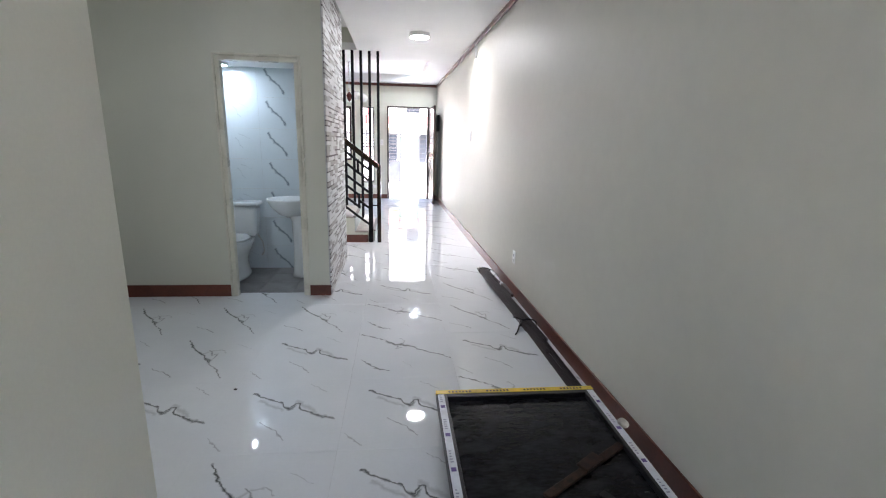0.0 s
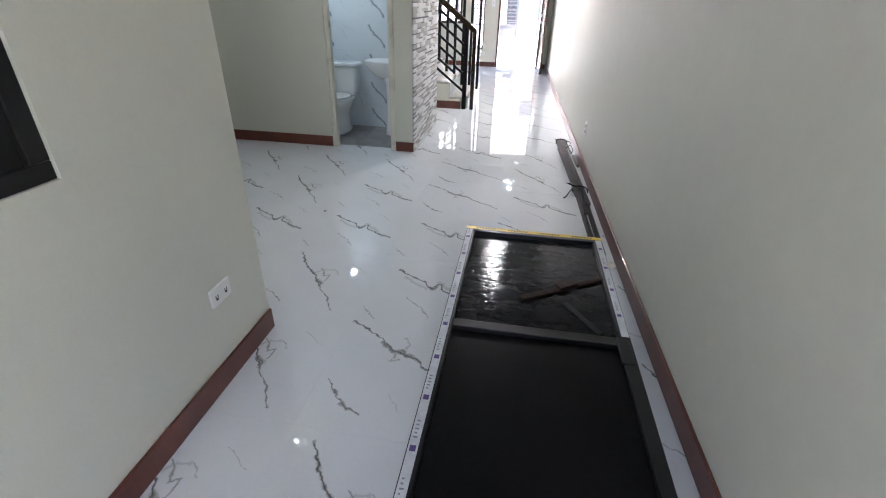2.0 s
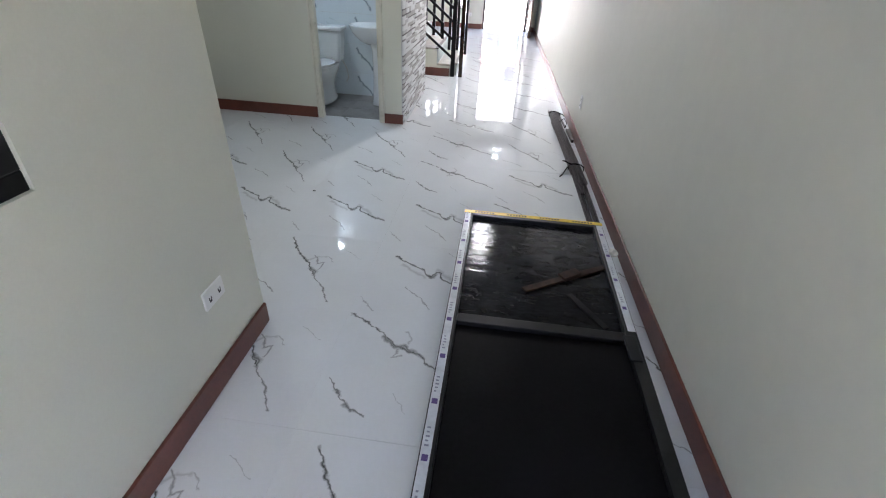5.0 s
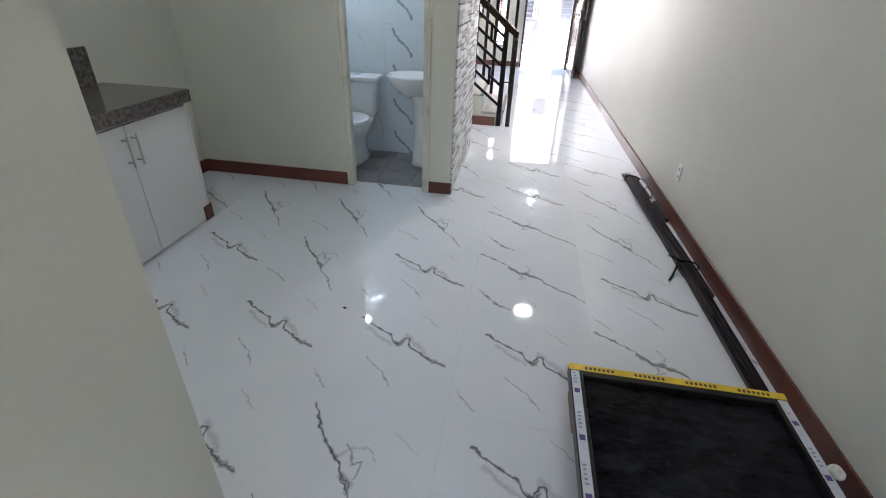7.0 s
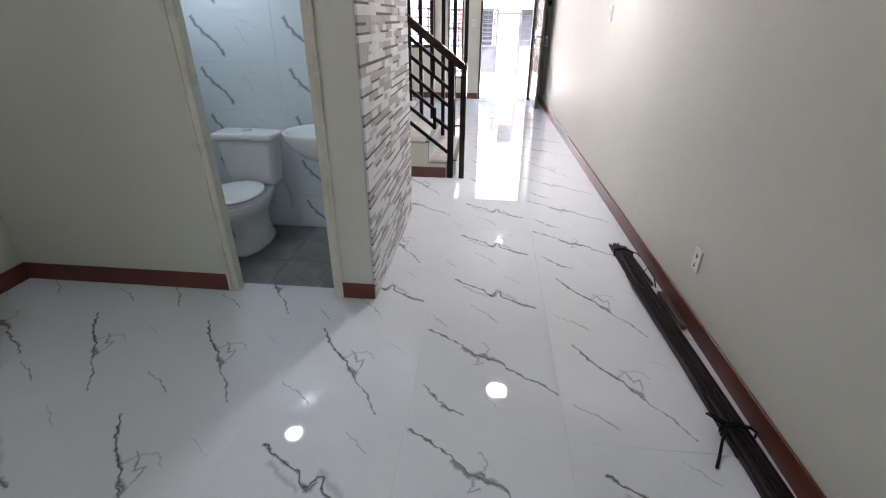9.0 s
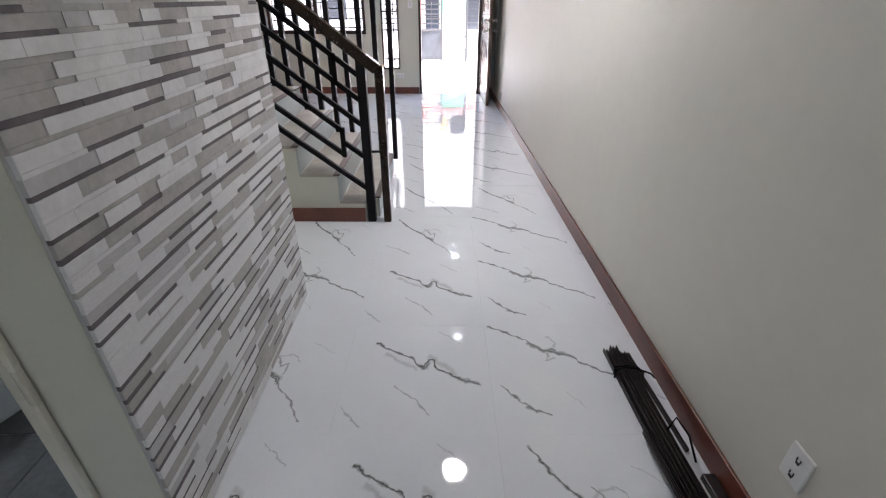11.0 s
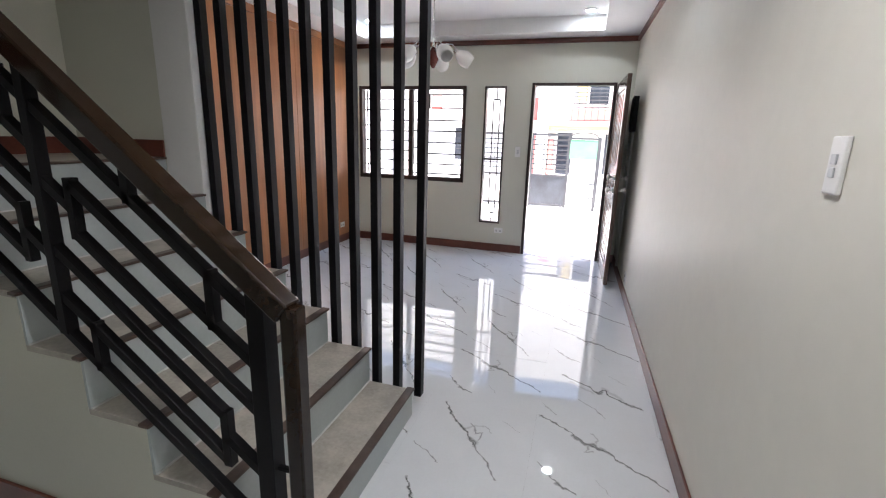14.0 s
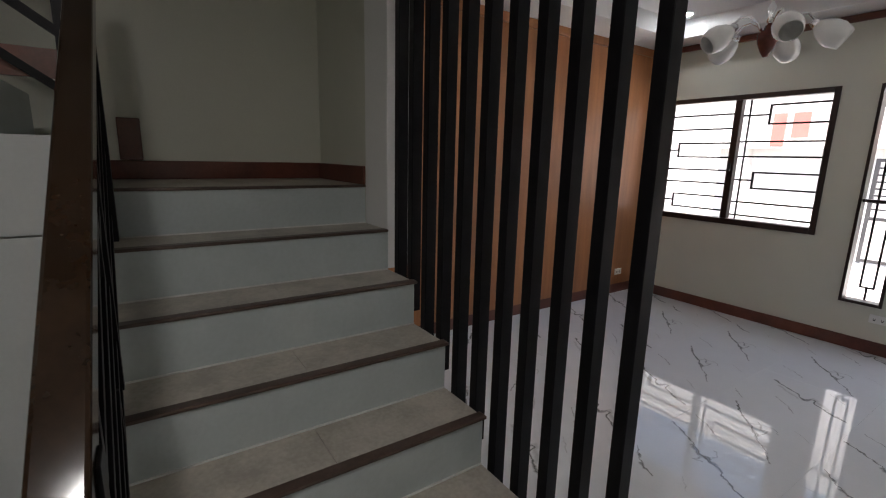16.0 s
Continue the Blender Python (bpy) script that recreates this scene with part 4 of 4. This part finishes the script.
GY = 16.3
gate(-1.95, -.87, GY, WHITEWALL, 4)
gate(-.85, .0, GY, GATESHEET, 3)
bm = bmesh.new()
for k in range(12):
    a, b = math.pi * k / 12, math.pi * (k + 1) / 12
    add_bar(bm, (.28 - .28 * math.cos(a), GY + .02, 1.56 + .09 * math.sin(a)), (.28 - .28 * math.cos(b), GY + .02, 1.56 + .09 * math.sin(b)), .02, .02)
tagged(done("gate_arch", bm, GATESTEEL), "grey steel arch over the gate opening", "gate arch")
tagged(boxes("gate_post", [((.56, GY - .1, -.02), (.62, GY - .04, 1.56)), ((.45, GY - .08, .55), (.56, GY - .06, .58)), ((.45, GY - .08, .25), (.56, GY - .06, .28))], GATESTEEL), "grey steel gate post with hinges", "gate post")

hs = empty("neighbour_house", 0, 22, -.22)
HY = 22.0
part("wall", [((-12, HY, -.22), (12, HY + 6, 7.5))], WHITEWALL, hs)
part("band", [((-.95, HY - .4, 1.82), (12, HY, 1.94))], OCHRE, hs)
part("ledge", [((-12, HY - .5, 1.94), (12, HY, 2.08))], WHITEWALL, hs)
part("balcony_wall", [((-1.6, HY - .12, 2.08), (4.5, HY, 2.48)), ((-1.45, HY - .12, 2.48), (-.55, HY, 2.82))], PEACH, hs)
part("upper_wall", [((-.08, HY - .1, 2.7), (.2, HY - .003, 3.3))], OCHRE, hs)
for xa, xb, z1 in ((-6.3, -6.0, 2.05), (-1.29, -.92, 4.2), (3.2, 3.5, 4.2)):
    part("pier", [((xa, HY - .51, -.2), (xb, HY, z1))], WHITEWALL, hs)
part("painted_column", [((-1.42, HY - .3, -.2), (-1.30, HY, 1.6)), ((-.88, HY - .3, -.2), (-.74, HY, 1.5))], PEACH, hs)
for xa, xb, z0, z1 in ((.28, .88, 2.62, 3.36), (-.62, -.14, .35, 1.72), (.9, 1.7, .4, 1.7), (-3.9, -3.2, 2.9, 3.8), (-4.2, -3.4, .7, 1.8)):
    part("window", [((xa, HY - .02, z0), (xb, HY - .004, z1))], DARKGLASS, hs)
    part("window_frame", [((xa - .06, HY - .05, z0 - .06), (xa, HY - .003, z1 + .06)), ((xb, HY - .05, z0 - .06), (xb + .06, HY - .003, z1 + .06)), ((xa, HY - .05, z1), (xb, HY - .003, z1 + .06)), ((xa, HY - .05, z0 - .06), (xb, HY - .003, z0))], WHITEWALL, hs)
    part("window_bars", [((xa, HY - .06, z0 + (z1 - z0) * k / 6), (xb, HY - .04, z0 + (z1 - z0) * k / 6 + .02)) for k in range(1, 6)], GATESTEEL, hs)
for xa, xb, zc in ((-5.39, -5.09, 1.98), (-4.93, -4.56, 2.2)):
    part("column", [((xa, HY - .56, zc), (xb, HY - .5, 2.85))], PEACH, hs)
part("balcony_rail", [((-.22, HY - .5, 2.5 + .11 * k), (3.2, HY - .47, 2.525 + .11 * k)) for k in range(6)] + [((-.22 + .2 * k, HY - .49, 2.08), (-.205 + .2 * k, HY - .475, 3.05)) for k in range(18)], GATESTEEL, hs)
tagged(hs, "white two-storey house with salmon panels and ochre band", "house")
tp = boxes("tarpaulin", [((-.07, 18.0, 1.03), (.635, 18.02, 1.50))], GREEN)
tagged(boxes("stall_frame", [((-.12, 17.98, -.22), (-.08, 18.02, 1.55)), ((.645, 17.98, -.22), (.685, 18.02, 1.55)), ((-.08, 17.98, 1.51), (.645, 18.02, 1.55))], GATESTEEL), "grey steel frame that carries the tarpaulin", "frame")
tagged(tp, "green tarpaulin hung on a steel frame", "tarpaulin")

# ---- marble floor tiles ----
TS, TSY, TXO, TYO = .622, .632, -.41, 3.08
WHITE, VEIN = (.71, .735, .76), (.04, .042, .04)
KINDS = [
    [([(.12, .50), (.2, .44), (.27, .41), (.31, .35), (.335, .35), (.355, .385), (.385, .375), (.40, .33), (.49, .28)], .0055, .95), ([(.31, .36), (.34, .34), (.36, .36)], .009, .8), ([(.44, .31), (.50, .27), (.57, .25)], .008, .85),
     ([(.17, .43), (.22, .38), (.30, .33)], .010, .3), ([(.36, .40), (.42, .36), (.47, .31)], .012, .28), ([(.22, .24), (.3, .16), (.37, .08)], .003, .55), ([(.40, .58), (.5, .5)], .0022, .4), ([(.02, .12), (.1, .03)], .0025, .45)],
    [([(.11, .56), (.16, .49), (.2, .43), (.29, .33), (.35, .24)], .0055, .98), ([(.35, .24), (.42, .16), (.49, .05)], .0032, .75), ([(.31, .30), (.35, .27), (.35, .24)], .010, .8), ([(.28, .43), (.32, .40), (.33, .35), (.37, .36), (.36, .30)], .004, .6),
     ([(.27, .38), (.31, .42), (.36, .41)], .007, .3), ([(.37, .41), (.42, .37)], .003, .4), ([(.05, .19), (.12, .14), (.2, .08)], .003, .65), ([(.45, .5), (.55, .42)], .0022, .4)],
    [([(.0, .62), (.10, .57), (.18, .52), (.25, .46), (.34, .43), (.44, .35), (.57, .28), (.62, .24)], .0046, .9), ([(.20, .49), (.25, .45), (.29, .46), (.34, .43), (.38, .40)], .009, .75), ([(.27, .44), (.25, .39), (.29, .41)], .004, .5),
     ([(.30, .54), (.33, .50), (.31, .47)], .004, .4), ([(.04, .24), (.10, .16), (.14, .11), (.22, .09)], .0036, .8), ([(.13, .12), (.16, .10)], .008, .8), ([(.3, .2), (.37, .12)], .0022, .35)],
]
tile_meshes = []
for k, veins in enumerate(KINDS):
    mm = marble("polished_marble_tile", veins, WHITE, VEIN, .034)
    me = bpy.data.meshes.new("marble_tile")
    tb = bmesh.new()
    e = .0002
    top = [(e + .001, e + .001), (TS - e - .001, e + .001), (TS - e - .001, TS - e - .001), (e + .001, TS - e - .001)]
    v = add_box(tb, (e, e, -.0115), (TS - e, TS - e, 0))
    bmesh.ops.recalc_face_normals(tb, faces=tb.faces)
    tb.to_mesh(me)
    tb.free()
    me.materials.append(mm)
    tile_meshes.append(me)
KNOWN = {(-1, -2): 1, (0, -2): 0, (-3, -1): 0, (-2, -1): 0, (-1, -1): 0, (0, -1): 0, (1, -1): 2, (0, 6): 1, (1, 6): 1, (0, 5): 1, (-1, 5): 1, (1, 5): 2, (0, 4): 0, (1, 4): 2, (0, 3): 0, (1, 3): 2,
         (0, -3): 2, (-1, -3): 1, (0, -4): 1, (-1, -4): 1, (0, 7): 1, (1, 7): 2, (1, 8): 0, (-1, 9): 2, (-2, 11): 1, (-3, 0): 0, (-2, 0): 1, (-1, 0): 0, (0, 0): 2, (1, 0): 0, (-2, 1): 1, (-1, 1): 1, (0, 1): 2, (1, 1): 1, (0, 2): 0, (1, 2): 1}
rng = random.Random(11)
lay = random.Random(23)  # tiles lie slightly uneven
for j in range(-8, 15):
    for i in range(-4, 3):
        x, y = TXO + i * TS, TYO + j * TSY
        k = KNOWN.get((i, j), rng.choice((0, 1, 2)))
        if x + TS < XL or x > XR or y + TS < YB or y > YF + .1:
            continue
        if y > YB0 + .1 - .05 and y + TS < YS1 and x + TS < -.8:
            continue
        o = new("marble_tile", tile_meshes[k])
        o.parent = floor
        o.location, o.scale = (x, y, -.0006), (1, TSY / TS, 1)
        o.rotation_euler = (lay.uniform(-.0011, .0011), lay.uniform(-.0011, .0011), 0)
